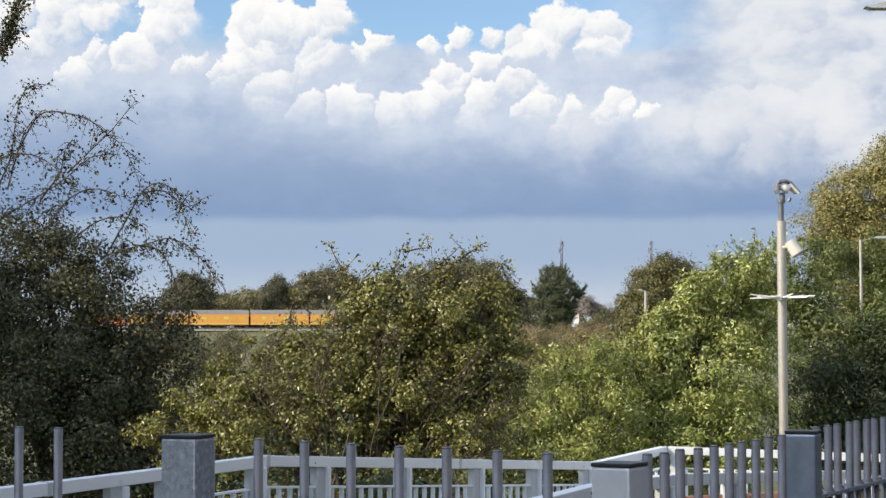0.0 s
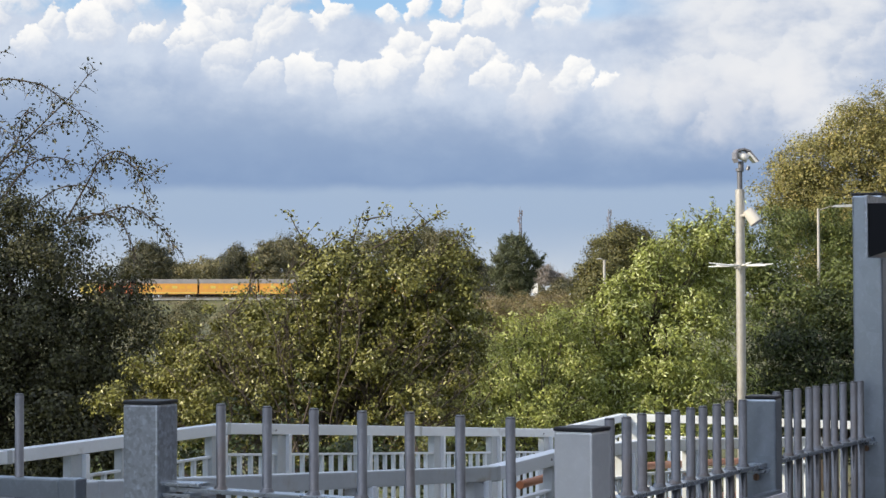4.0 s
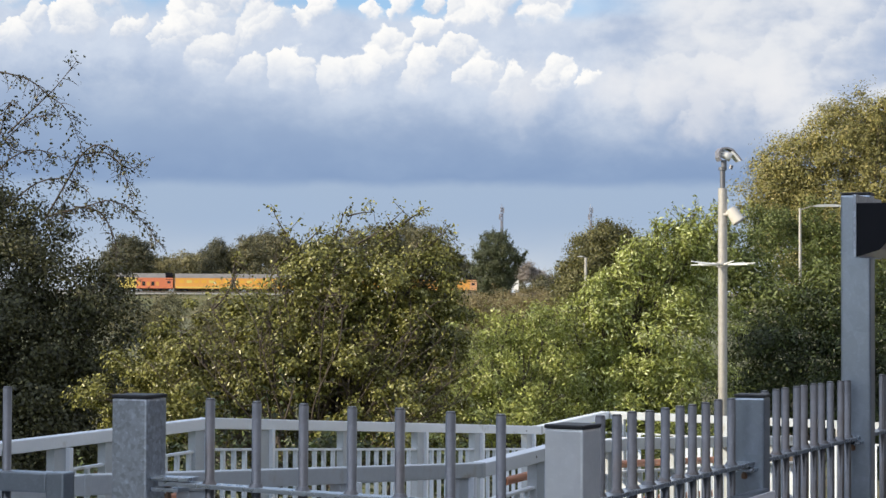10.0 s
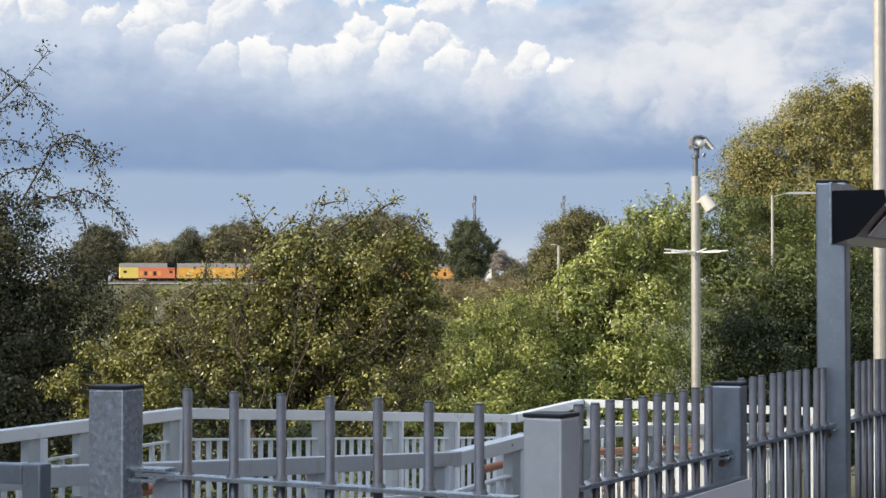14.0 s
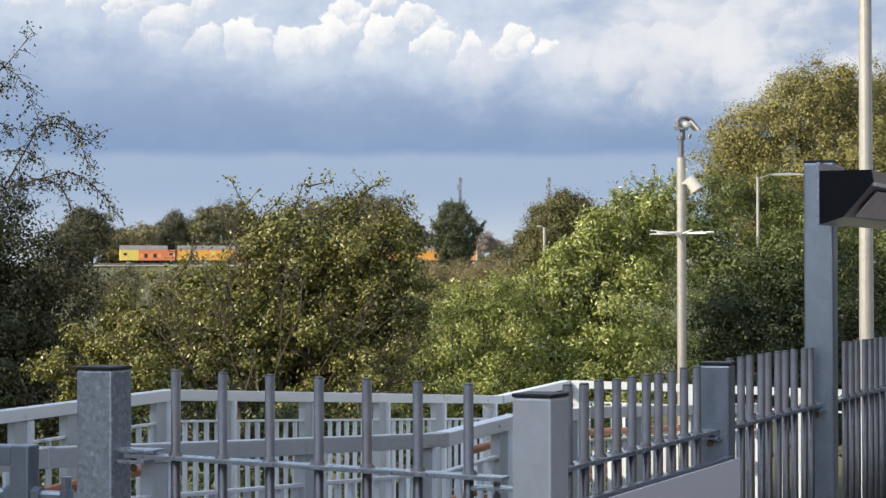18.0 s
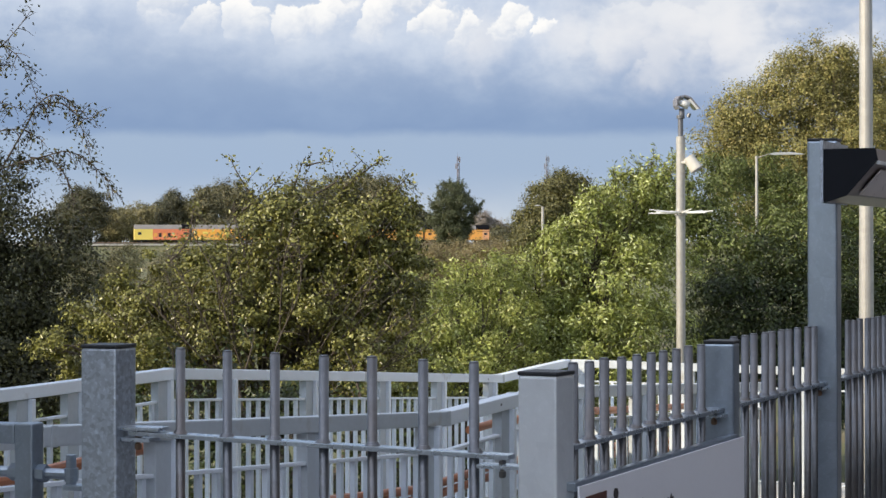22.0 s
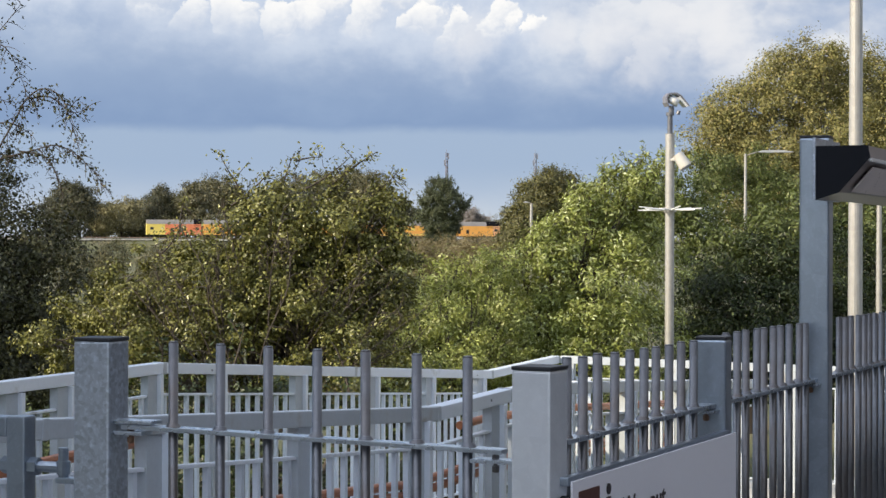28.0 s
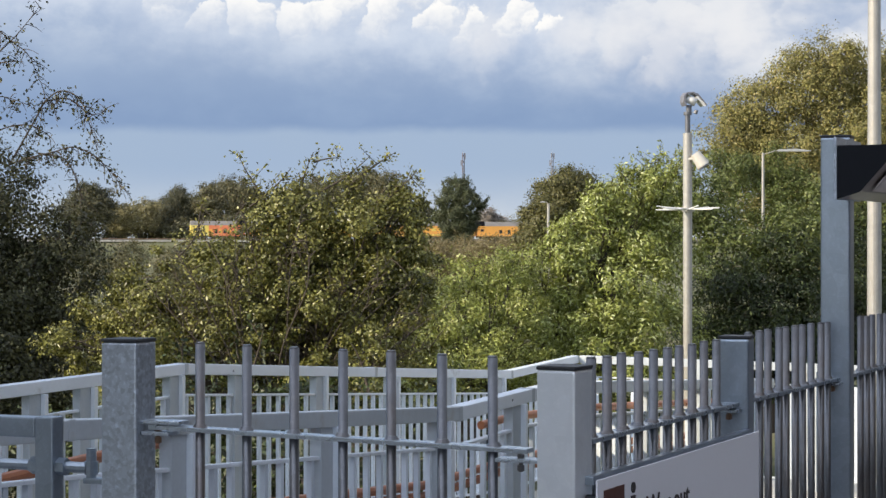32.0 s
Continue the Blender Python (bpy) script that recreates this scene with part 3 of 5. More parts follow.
rod(bm, H0 + GD * -0.098 + Vector((0, 0, z - 0.032)), H0 + GD * -0.098 + Vector((0, 0, z + 0.048)), 0.0125)
beam(bm, H0 + GD * -0.05 + Vector((0, 0, z - 0.03)), H0 + GD * -0.11 + Vector((0, 0, z - 0.03)), 0.04, 0.014, 0.003)
part("hinge_pin", bm, M_ZINC_BLUE, hin)

# ---- sign on the long fence ----
sg = R0 + RN * 0.064
sign = thing("way_out_sign", "white way out sign panel fixed to the fence", "sign", at=(sg.x, sg.y, 0))
SM = Matrix((RD, -RN, Vector((0, 0, 1)))).transposed().to_4x4()      # x along the panel, -y out of its face
bm = B()
box(bm, 1.265, 0.005, 0.42, SM @ pose(0.3975, 0, 1.03 - 0.21), 0.0015)
part("board", bm, M_SIGN, sign)
bm = B()
box(bm, 1.245, 0.022, 0.020, SM @ pose(0.3975, 0.022, 1.027), 0.003)
part("fixing_rail", bm, M_ZINC_BLUE, sign, "galvanised fixing rail")
bm = B()
box(bm, 0.126, 0.003, 0.126, SM @ pose(-0.136, -0.0042, 0.941))
part("symbol_panel", bm, M_BROWN, sign, "dark brown symbol panel")
bm = B()
for dx in (-0.034, 0.014):
    prism(bm, [(-0.145 + dx, 0.890), (-0.122 + dx, 0.890), (-0.098 + dx, 0.930), (-0.112 + dx, 0.958)], 0.003, SM @ pose(0, -0.0075, 0))
part("symbol_stroke", bm, M_SIGN, sign, "white symbol stroke")
bm = B()
rod(bm, SM @ Vector((-0.010, -0.003, 0.990)), SM @ Vector((-0.010, -0.006, 0.990)), 0.0125, n=16)
part("pictogram_head", bm, M_TEXT, sign)
bm = B()
box(bm, 0.024, 0.003, 0.10, SM @ pose(-0.010, -0.0042, 0.922))
box(bm, 0.034, 0.003, 0.016, SM @ pose(0.021, -0.0042, 0.915))
part("pictogram_body", bm, M_TEXT, sign)


def lettering(text, size, m, mat, parent):
    c = bpy.data.curves.new("lettering", "FONT")
    c.body, c.size, c.extrude = text, size, 0.001
    c.materials.append(mat)
    o = new("lettering", c)
    o.parent = parent
    o.matrix_basis = m
    return o


lettering("Way out", 0.090, SM @ pose(0.082, -0.0042, 0.897, 90, 0, 0), M_TEXT, sign)
for s, z in ((-0.215, 0.985),):
    cl = R0 + RD * s + RN * 0.035
    clip = thing("sign_clip", "small dark clip holding the sign to a bar", "clip", "clips of the sign", at=(cl.x, cl.y, 0))
    bm = B()
    rod(bm, RN * -0.024 + Vector((0, 0, z)), RN * 0.024 + Vector((0, 0, z)), 0.011, n=8)
    part("band", bm, M_BLACK, clip)

# ---- tall post with its light ----
p4 = post("lamp_post", POST4, 0.098, 1.905, "tall galvanised square post carrying a hooded light", ANG + 3, mat=M_ZINC_BLUE)
LB = POST4 + RN * 0.045
lamp = thing("hooded_light", "black-ended hooded linear light on a post", "wall light", at=(LB.x, LB.y, 0))
LM = Matrix((RN, RD, Vector((0, 0, 1)))).transposed().to_4x4()     # x out from the fence, y along it
PROFILE = [(0.0, 0.0), (0.165, 0.0), (0.172, -0.038), (0.072, -0.150), (0.0, -0.172)]
bm = B()
prism(bm, PROFILE, 0.012, LM @ pose(0.012, -0.235, 1.868))
part("end_cap", bm, M_HOUSING, lamp, "black end cap")
bm = B()
prism(bm, [(x * 0.98 + 0.001, z * 0.98 - 0.001) for x, z in PROFILE], 1.48, LM @ pose(0.012, 0.512, 1.868))
part("housing", bm, M_GREYBOX, lamp)
bm = B()
prism(bm, PROFILE, 0.012, LM @ pose(0.012, 1.261, 1.865))
part("end_cap", bm, M_HOUSING, lamp, "black end cap")
slope = math.degrees(math.atan2(0.112, 0.100))
bm = B()
box(bm, 0.105, 1.30, 0.006, LM @ pose(0.012 + 0.1250, 0.52, 1.868 - 0.105, 0, -slope, 0), 0.002)
part("diffuser", bm, M_GLASS, lamp, "light cover coloured pale for its reflection")
for dx, dz in ((0.170, -0.046),):
    bm = B()
    beam(bm, LM @ Vector((0.012 + dx, -0.225, 1.868 + dz)), LM @ Vector((0.012 + dx, 1.22, 1.865 + dz)), 0.012, 0.012, 0.002)
    part("cover_trim", bm, M_WHITE, lamp)
bm = B()
box(bm, 0.010, 0.34, 0.20, LM @ pose(0.007, -0.075, 1.795), 0.002)
part("mounting_plate", bm, M_ZINC, lamp)

# ---- ramp with its two barriers ----


def ramp_line(pts):
    """A function from distance to the place of the barrier's top edge."""
    def at(d):
        for (d0, z0), (d1, z1) in zip(pts, pts[1:]):
            if d <= d1 or (d1, z1) == pts[-1]:
                return z0 + (z1 - z0) * (d - d0) / (d1 - d0)
    return at


AL = [(7.0, 0.86), (9.33, 0.875), (10.7, 0.898), (14.9, 0.595), (16.2, 0.640)]
BL = [(4.2, 1.09), (5.81, 1.016), (8.38, 0.846), (9.13, 0.872), (10.0, 0.848), (13.0, 0.66)]


def a_at(d):
    return Vector((-1.51 + 0.467 * (d - 10.7) - 0.07, d + 0.03, ramp_line(AL)(d)))


def b_at(d):
    return Vector((-0.455 + 0.467 * (d - 7.4) - 0.07, d + 0.03, ramp_line(BL)(d)))


def barrier(name, label, at, knots, posts, d0, d1, handrail, paint):
    """Top rail, flat posts, panels of bars and two coloured handrails, along a line in plan."""
    o = at(d0).copy()
    f = thing(name, label, "barrier", "barriers of the ramp", at=o)
    up = Vector((0, 0, 1))
    for a, b in zip(knots, knots[1:]):
        bm = B()
        beam(bm, at(a) - o - up * 0.031, at(b) - o - up * 0.031, 0.075, 0.062, 0.005)
        # rails past 8.5 m take the paler paint to look sunlit
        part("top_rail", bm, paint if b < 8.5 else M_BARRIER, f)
        bm = B()
        beam(bm, at(a) - o - up * 0.178, at(b) - o - up * 0.178, 0.034, 0.014, 0.003)
        part("panel_rail", bm, M_BARRIER, f)
        bm = B()
        beam(bm, at(a) - o - up * 0.93, at(b) - o - up * 0.93, 0.034, 0.014, 0.003)
        part("lower_rail", bm, paint, f)
        if a > d0:
            x = (at(b) - at(a)).normalized()
            bm = B()
            beam(bm, at(a) - o - up * 0.031 - x * 0.018, at(a) - o - up * 0.031 + x * 0.018, 0.079, 0.067, 0.004)
            part("rail_joint", bm, M_DULL, f)
        for h0, h1, drop, side in handrail:
            p, q = max(a, h0), min(b, h1)
            if p < q:
                bm = B()
                e0, e1 = at(p) - o + RN * side, at(q) - o + RN * side
                if drop is None:
                    e0.z, e1.z = (0.845 + 0.045 * (d - 5.65) - o.z for d in (p, q))      # the landing rail climbs against the ramp
                else:
                    e0, e1 = e0 - up * drop, e1 - up * drop
                rod(bm, e0, e1, 0.020)
                part("handrail", bm, M_ORANGE, f, "orange coated tube handrail")
    for d in posts:
        bm = B()
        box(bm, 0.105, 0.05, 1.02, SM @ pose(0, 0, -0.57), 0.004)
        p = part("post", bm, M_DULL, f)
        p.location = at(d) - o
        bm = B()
        # flange paler than its plate: the light on it is painted
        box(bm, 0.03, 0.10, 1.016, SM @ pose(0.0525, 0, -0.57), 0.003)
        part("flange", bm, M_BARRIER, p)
        if d not in posts[1::4]:
            continue
        bm = B()
        rod(bm, RN * 0.036 - RD * 0.09 - up * 0.032, RN * 0.040 - RD * 0.09 - up * 0.032, 0.006, n=8)
        part("rail_bolt", bm, M_DARKGREY, p)
    bm = B()
    box(bm, 0.022, 0.022, 0.745, SM.copy(), 0.0)
    me = bpy.data.meshes.new("baluster")
    bm.to_mesh(me)
    bm.free()
    me.materials.append(M_BALUSTER)
    d = d0
    while d < d1:
        if all(abs(d - q) > 0.07 for q in posts):
            b = new("baluster", me)
            b.parent = f
            b.location = at(d) - o - up * 0.555
        d += 0.104
    return f


A_POSTS = [7.6, 8.55, 9.48, 9.86, 10.61, 11.23, 12.12, 13.05, 13.87, 14.71, 15.6]
B_POSTS = [4.5, 5.43, 6.37, 7.30, 8.23, 8.98, 9.8, 10.7, 11.6, 12.5]
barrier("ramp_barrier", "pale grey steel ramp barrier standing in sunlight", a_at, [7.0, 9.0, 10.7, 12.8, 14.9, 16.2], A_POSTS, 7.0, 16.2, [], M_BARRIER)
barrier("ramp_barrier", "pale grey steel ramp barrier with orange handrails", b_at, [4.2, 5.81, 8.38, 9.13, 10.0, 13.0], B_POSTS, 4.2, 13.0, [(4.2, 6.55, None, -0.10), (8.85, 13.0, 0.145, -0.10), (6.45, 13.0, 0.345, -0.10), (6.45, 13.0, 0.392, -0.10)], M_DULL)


def cross_at(d):
    """The barrier across the foot of the ramp; d runs from its corner."""
    c = a_at(16.2)
    return Vector((c.x + 0.905 * d, c.y - 0.425 * d, c.z - 0.01 * d))


o = cross_at(0)
f = thing("ramp_barrier", "pale grey steel barrier across the ramp landing", "barrier", "barriers of the ramp", at=o)
CM = Matrix((Vector((0.905, -0.425, 0)), Vector((0.425, 0.905, 0)), Vector((0, 0, 1)))).transposed().to_4x4()
# dull paint tones down the sunlit rails and posts here
for nm, dz, w, h in (("top_rail", 0.031, 0.075, 0.062), ("panel_rail", 0.178, 0.034, 0.014), ("lower_rail", 0.93, 0.034, 0.014)):
    bm = B()
    beam(bm, Vector((0.05, 0, -dz)), cross_at(5.0) - o - Vector((0, 0, dz)), w, h, 0.004)
    part(nm, bm, M_DULL, f)
for i in range(6):
    bm = B()
    box(bm, 0.105, 0.05, 1.02, CM @ pose(0, 0, -0.57), 0.004)
    part("post", bm, M_DULL, f).location = cross_at(0.12 + 0.95 * i) - o
for i in range(44):
    bm = B()
    box(bm, 0.024, 0.012, 0.745, CM.copy())
    part("baluster", bm, M_BALUSTER, f).location = cross_at(0.2 + 0.104 * i) - o - Vector((0, 0, 0.555))

# the ramp's deck follows the barriers
bm = B()
vs = []
for d in (4.2, 5.81, 8.38, 9.13, 10.0, 13.0, 16.2):
    z = min(ramp_line(BL)(min(d, 13.0)), 1.0) - 1.06
    b = -0.455 + 0.467 * (d - 7.4) + 0.05
    vs.append([bm.verts.new((b - 2.72, d, z)), bm.verts.new((b, d, z)), bm.verts.new((b, d, z - 0.15)), bm.verts.new((b - 2.72, d, z - 0.15))])
for p, q in zip(vs, vs[1:]):
    for i in range(4):
        bm.faces.new((p[i], p[(i + 1) % 4], q[(i + 1) % 4], q[i]))
bm.faces.new(vs[0])
bm.faces.new(vs[-1][::-1])
bmesh.ops.recalc_face_normals(bm, faces=bm.faces[:])
tagged(part("ramp", bm, M_CONCRETE), "concrete ramp between the steel barriers", "ramp", kind="structure")

# ---- poles ----


def cctv_pole():
    x, y = 3.77, 30.8
    p = thing("camera_pole", "pale galvanised pole with anti-climb spikes", "pole", at=(x, y, gz(x, y)))
    g = gz(x, y)
    bm = B()
    rod(bm, (0, 0, 0), (0, 0, 3.40 - g), 0.074, n=20)
    part("shaft", bm, M_ZINC_POLE, p, smooth=False)
    bm = B()
    rod(bm, (0, 0, 3.40 - g), (0, 0, 3.74 - g), 0.043, n=16)
    rod(bm, (0, 0, 3.69 - g), (0, 0, 3.74 - g), 0.066, n=16)
    part("upper_shaft", bm, M_DARKGREY, p, "dark grey upper tube")
    bm = B()
    rod(bm, (0, 0, 2.14 - g), (0, 0, 2.22 - g), 0.098, n=16)
    part("spike_collar", bm, M_ZINC_POLE, p)
    for i in range(12):
        a = 2 * math.pi * i / 12 + 0.2
        bm = B()
        rod(bm, (0.09 * math.cos(a), 0.09 * math.sin(a), 2.18 - g), (0.52 * math.cos(a), 0.52 * math.sin(a), 2.20 - g + 0.03 * math.sin(i * 2.3)), 0.018, 0.009, 6)
        part("spike", bm, M_WHITE, p)
    c = thing("security_camera", "white hooded security camera on top of the pole", "security camera", at=(x, y, 3.74))
    bm = B()
    prism(bm, [(-0.09, 0.09), (-0.125, 0.15), (-0.125, 0.25), (-0.08, 0.305), (0.02, 0.32), (0.12, 0.285), (0.27, 0.11), (0.25, 0.10), (0.11, 0.262), (0.02, 0.292), (-0.07, 0.278), (-0.10, 0.24), (-0.10, 0.155), (-0.07, 0.10)], 0.20, pose(0.03, 0, 0, 0, 0, 12))
    part("hood", bm, M_MASTGREY, c, "grey camera hood")
    bm = B()
    prism(bm, [(0.105, 0.258), (0.250, 0.104), (0.215, 0.088), (0.070, 0.235)], 0.185, pose(0.03, 0, 0, 0, 0, 12))
    part("visor", bm, M_WHITE, c, "white camera visor")
    bm = B()
    rod(bm, (-0.045, -0.012, 0.235), (0.13, -0.03, 0.150), 0.062, 0.072, 16)
    part("body", bm, M_WHITE, c, smooth=True)
    bm = B()
    rod(bm, (0.02, 0, 0), (0.02, 0, 0.11), 0.045, n=14)
    rod(bm, (0.12, -0.02, -0.03), (0.14, -0.02, 0.03), 0.03, n=10)
    part("bracket", bm, M_DARKGREY, c)
    f = thing("camera_floodlight", "cream cylindrical lamp below the security camera", "floodlight", at=(x, y, 2.98))
    bm = B()
    rod(bm, (0.11, -0.08, 0.09), (0.24, -0.11, -0.11), 0.085, 0.105, 20)
    part("barrel", bm, M_CREAM, f)
    bm = B()
    rod(bm, (0.24, -0.11, -0.11), (0.252, -0.113, -0.128), 0.092, n=20)
    part("face", bm, M_MASTGREY, f)
    bm = B()
    rod(bm, (0.0, -0.05, 0.0), (0.16, -0.09, 0.01), 0.026)
    part("arm", bm, M_CREAM, f)


cctv_pole()


def street_lamp(x, y, z_top, r, arm, label, side=-1, head=0.55, base=0.9):
    g = gz(x, y)
    p = thing("street_lamp", label, "street lamp", "lamps of the car park", at=(x, y, g))
    bm = B()
    rod(bm, (0, 0, 0), (0, 0, base - g), r * 1.25, n=18)
    part("base_shaft", bm, M_ZINC_POLE, p)
    bm = B()
    rod(bm, (0, 0, base - g), (0, 0, z_top - g), r, r * 0.8, 18)
    part("shaft", bm, M_ZINC_POLE, p)
    bm = B()
    rod(bm, (0, 0, z_top - g - 0.05), (side * arm, 0, z_top - g + 0.05), r * 0.28, n=8)
    part("arm", bm, M_ZINC_POLE, p)
    bm = B()
    prism(bm, [(0, 0.0), (0.12, 0.035), (head * 0.55, 0.05), (head * 0.75, 0.035), (head, 0.0), (head * 0.9, -0.015), (0.1, -0.02)], 0.16, Matrix.Translation((side * arm, 0, z_top - g + 0.05)) @ Matrix.Diagonal((side, 1, 1, 1)))
    part("lantern", bm, M_LANTERN, p, "pale grey lantern")
    return p


street_lamp(3.815, 17.57, 4.50, 0.070, 0.34, "pale galvanised street lamp column with white lantern", -1, 0.55, -0.6)
street_lamp(8.06, 49.5, 4.03, 0.042, 0.30, "slim street lamp with white lantern before trees", 1, 0.95, 1.0)
street_lamp(*(6.954, 30.03), 2.36, 0.05, 0.3, "slim pale street lamp beyond the fence", 1, 0.6, 0.2)
street_lamp(5.28, 101.2, 3.991, 0.085, 0.1, "small far street lamp among shrubs", -1, 0.35, 1.0)


def mast(x, y, z_top, label, mat):
    g = gz(x, y)
    p = thing("radio_mast", label, "radio mast", "radio masts on the skyline", at=(x, y, g))
    h = z_top - g
    for i in range(3):
        a = 2 * math.pi * i / 3
        bm = B()
        rod(bm, (0.9 * math.cos(a), 0.9 * math.sin(a), 0), (0.55 * math.cos(a), 0.55 * math.sin(a), h), 0.17, n=6)
        part("leg", bm, mat, p)
    bm = B()
    for j in range(16):
        z, w = h * j / 16, 0.9 - 0.35 * j / 16
        for i in range(3):
            a, b = 2 * math.pi * i / 3, 2 * math.pi * (i + 1) / 3
            rod(bm, (w * math.cos(a), w * math.sin(a), z), (w * math.cos(b), w * math.sin(b), z + h / 16), 0.10, n=5)
    part("bracing", bm, mat, p)
    for i in range(5):
        a = 2.4 * i
        bm = B()
        box(bm, 0.35, 0.25, 2.6, pose(1.05 * math.cos(a), 1.05 * math.sin(a), h - 1.6 - 3.1 * (i % 3)), 0.05)
        part("aerial", bm, M_MASTGREY, p, "grey panel aerial")
    bm = B()
    rod(bm, (0, 0, h), (0, 0, h + 1.5), 0.07, n=6)
    part("tip", bm, mat, p)


mast(7.79, 899.6, 46.912, "far red and grey lattice radio mast", M_MASTRED)
mast(49.4, 899.7, 46.917, "far grey lattice radio mast", M_MASTGREY)

# ---- trees ----
RNG = np.random.default_rng(7)


def mesh_from(name, co, tri_or_quad, mat, parent, label="", kind=""):
    me = bpy.data.meshes.new(name)
    n, k = tri_or_quad.shape
    me.vertices.add(len(co))
    me.vertices.foreach_set("co", co.astype(np.float32).ravel())
    me.loops.add(n * k)
    me.loops.foreach_set("vertex_index", tri_or_quad.astype(np.int32).ravel())
    me.polygons.add(n)
    me.polygons.foreach_set("loop_start", np.arange(0, n * k, k, dtype=np.int32))
    me.update(calc_edges=True)
    me.materials.append(mat)
    ob = new(name, me)
    ob.parent = parent
    return tagged(ob, label, kind=kind)


def leaves_at(pos, size, aspect=0.6, droop=0.0, out=None):
    """Folded leaf blades at the given places, their faces turned outward: corners and triangles."""
    n = len(pos)
    f = RNG.normal(size=(n, 3)) * 0.65
    if out is not None:
        f += out
    f /= np.linalg.norm(f, axis=1)[:, None] + 1e-9
    d = RNG.normal(size=(n, 3))
    d[:, 2] -= droop
    d -= f * (d * f).sum(1)[:, None]
    d /= np.linalg.norm(d, axis=1)[:, None] + 1e-9
    e = np.cross(d, f)
    s = size * RNG.uniform(0.6, 1.3, (n, 1))
    w = s * aspect * 0.5
    co = np.stack([pos, pos + d * s * 0.5 + e * w + f * s * 0.10, pos + d * s, pos + d * s * 0.5 - e * w + f * s * 0.10], 1).reshape(-1, 3)
    i = 4 * np.arange(n)[:, None]
    tris = np.concatenate([i + [0, 1, 2], i + [0, 2, 3]], 1).reshape(-1, 3)
    return co, tris


def tubes(lines, sides=5):
    """Tapered tubes along polylines: each a list of (place, radius)."""
    cos, quads, base = [], [], 0
    ang = 2 * np.pi * np.arange(sides) / sides
    for line in lines:
        p = np.array([q for q, _ in line], float)
        r = np.array([q for _, q in line], float)
        t = np.gradient(p, axis=0)
        t /= np.linalg.norm(t, axis=1)[:, None] + 1e-9
        a = np.cross(t, [0.31, 0.77, 0.12])
        a /= np.linalg.norm(a, axis=1)[:, None] + 1e-9
        b = np.cross(t, a)
        ring = p[:, None] + r[:, None, None] * (a[:, None] * np.cos(ang)[None, :, None] + b[:, None] * np.sin(ang)[None, :, None])
        cos.append(ring.reshape(-1, 3))
        m = len(p)
        for j in range(m - 1):
            for i in range(sides):
                quads.append((base + j * sides + i, base + j * sides + (i + 1) % sides, base + (j + 1) * sides + (i + 1) % sides, base + (j + 1) * sides + i))
        base += m * sides
    return np.concatenate(cos), np.array(quads)


def curve(a, b, bend, n=7):
    a, b = np.array(a, float), np.array(b, float)
    mid = (a + b) / 2 + np.array(bend, float)
    t = np.linspace(0, 1, n)[:, None]
    return (1 - t) ** 2 * a + 2 * t * (1 - t) * mid + t ** 2 * b


def spline(knots, step=6):
    """A smooth line through the knots."""
    p = np.array([knots[0], *knots, knots[-1]], float)
    out = []
    for a, b, c, d in zip(p, p[1:], p[2:], p[3:]):
        for t in np.arange(step) / step:
            out.append(0.5 * (2 * b + (c - a) * t + (2 * a - 5 * b + 4 * c - d) * t * t + (3 * b - a - 3 * c + d) * t ** 3))
    return np.array(out + [p[-1]])


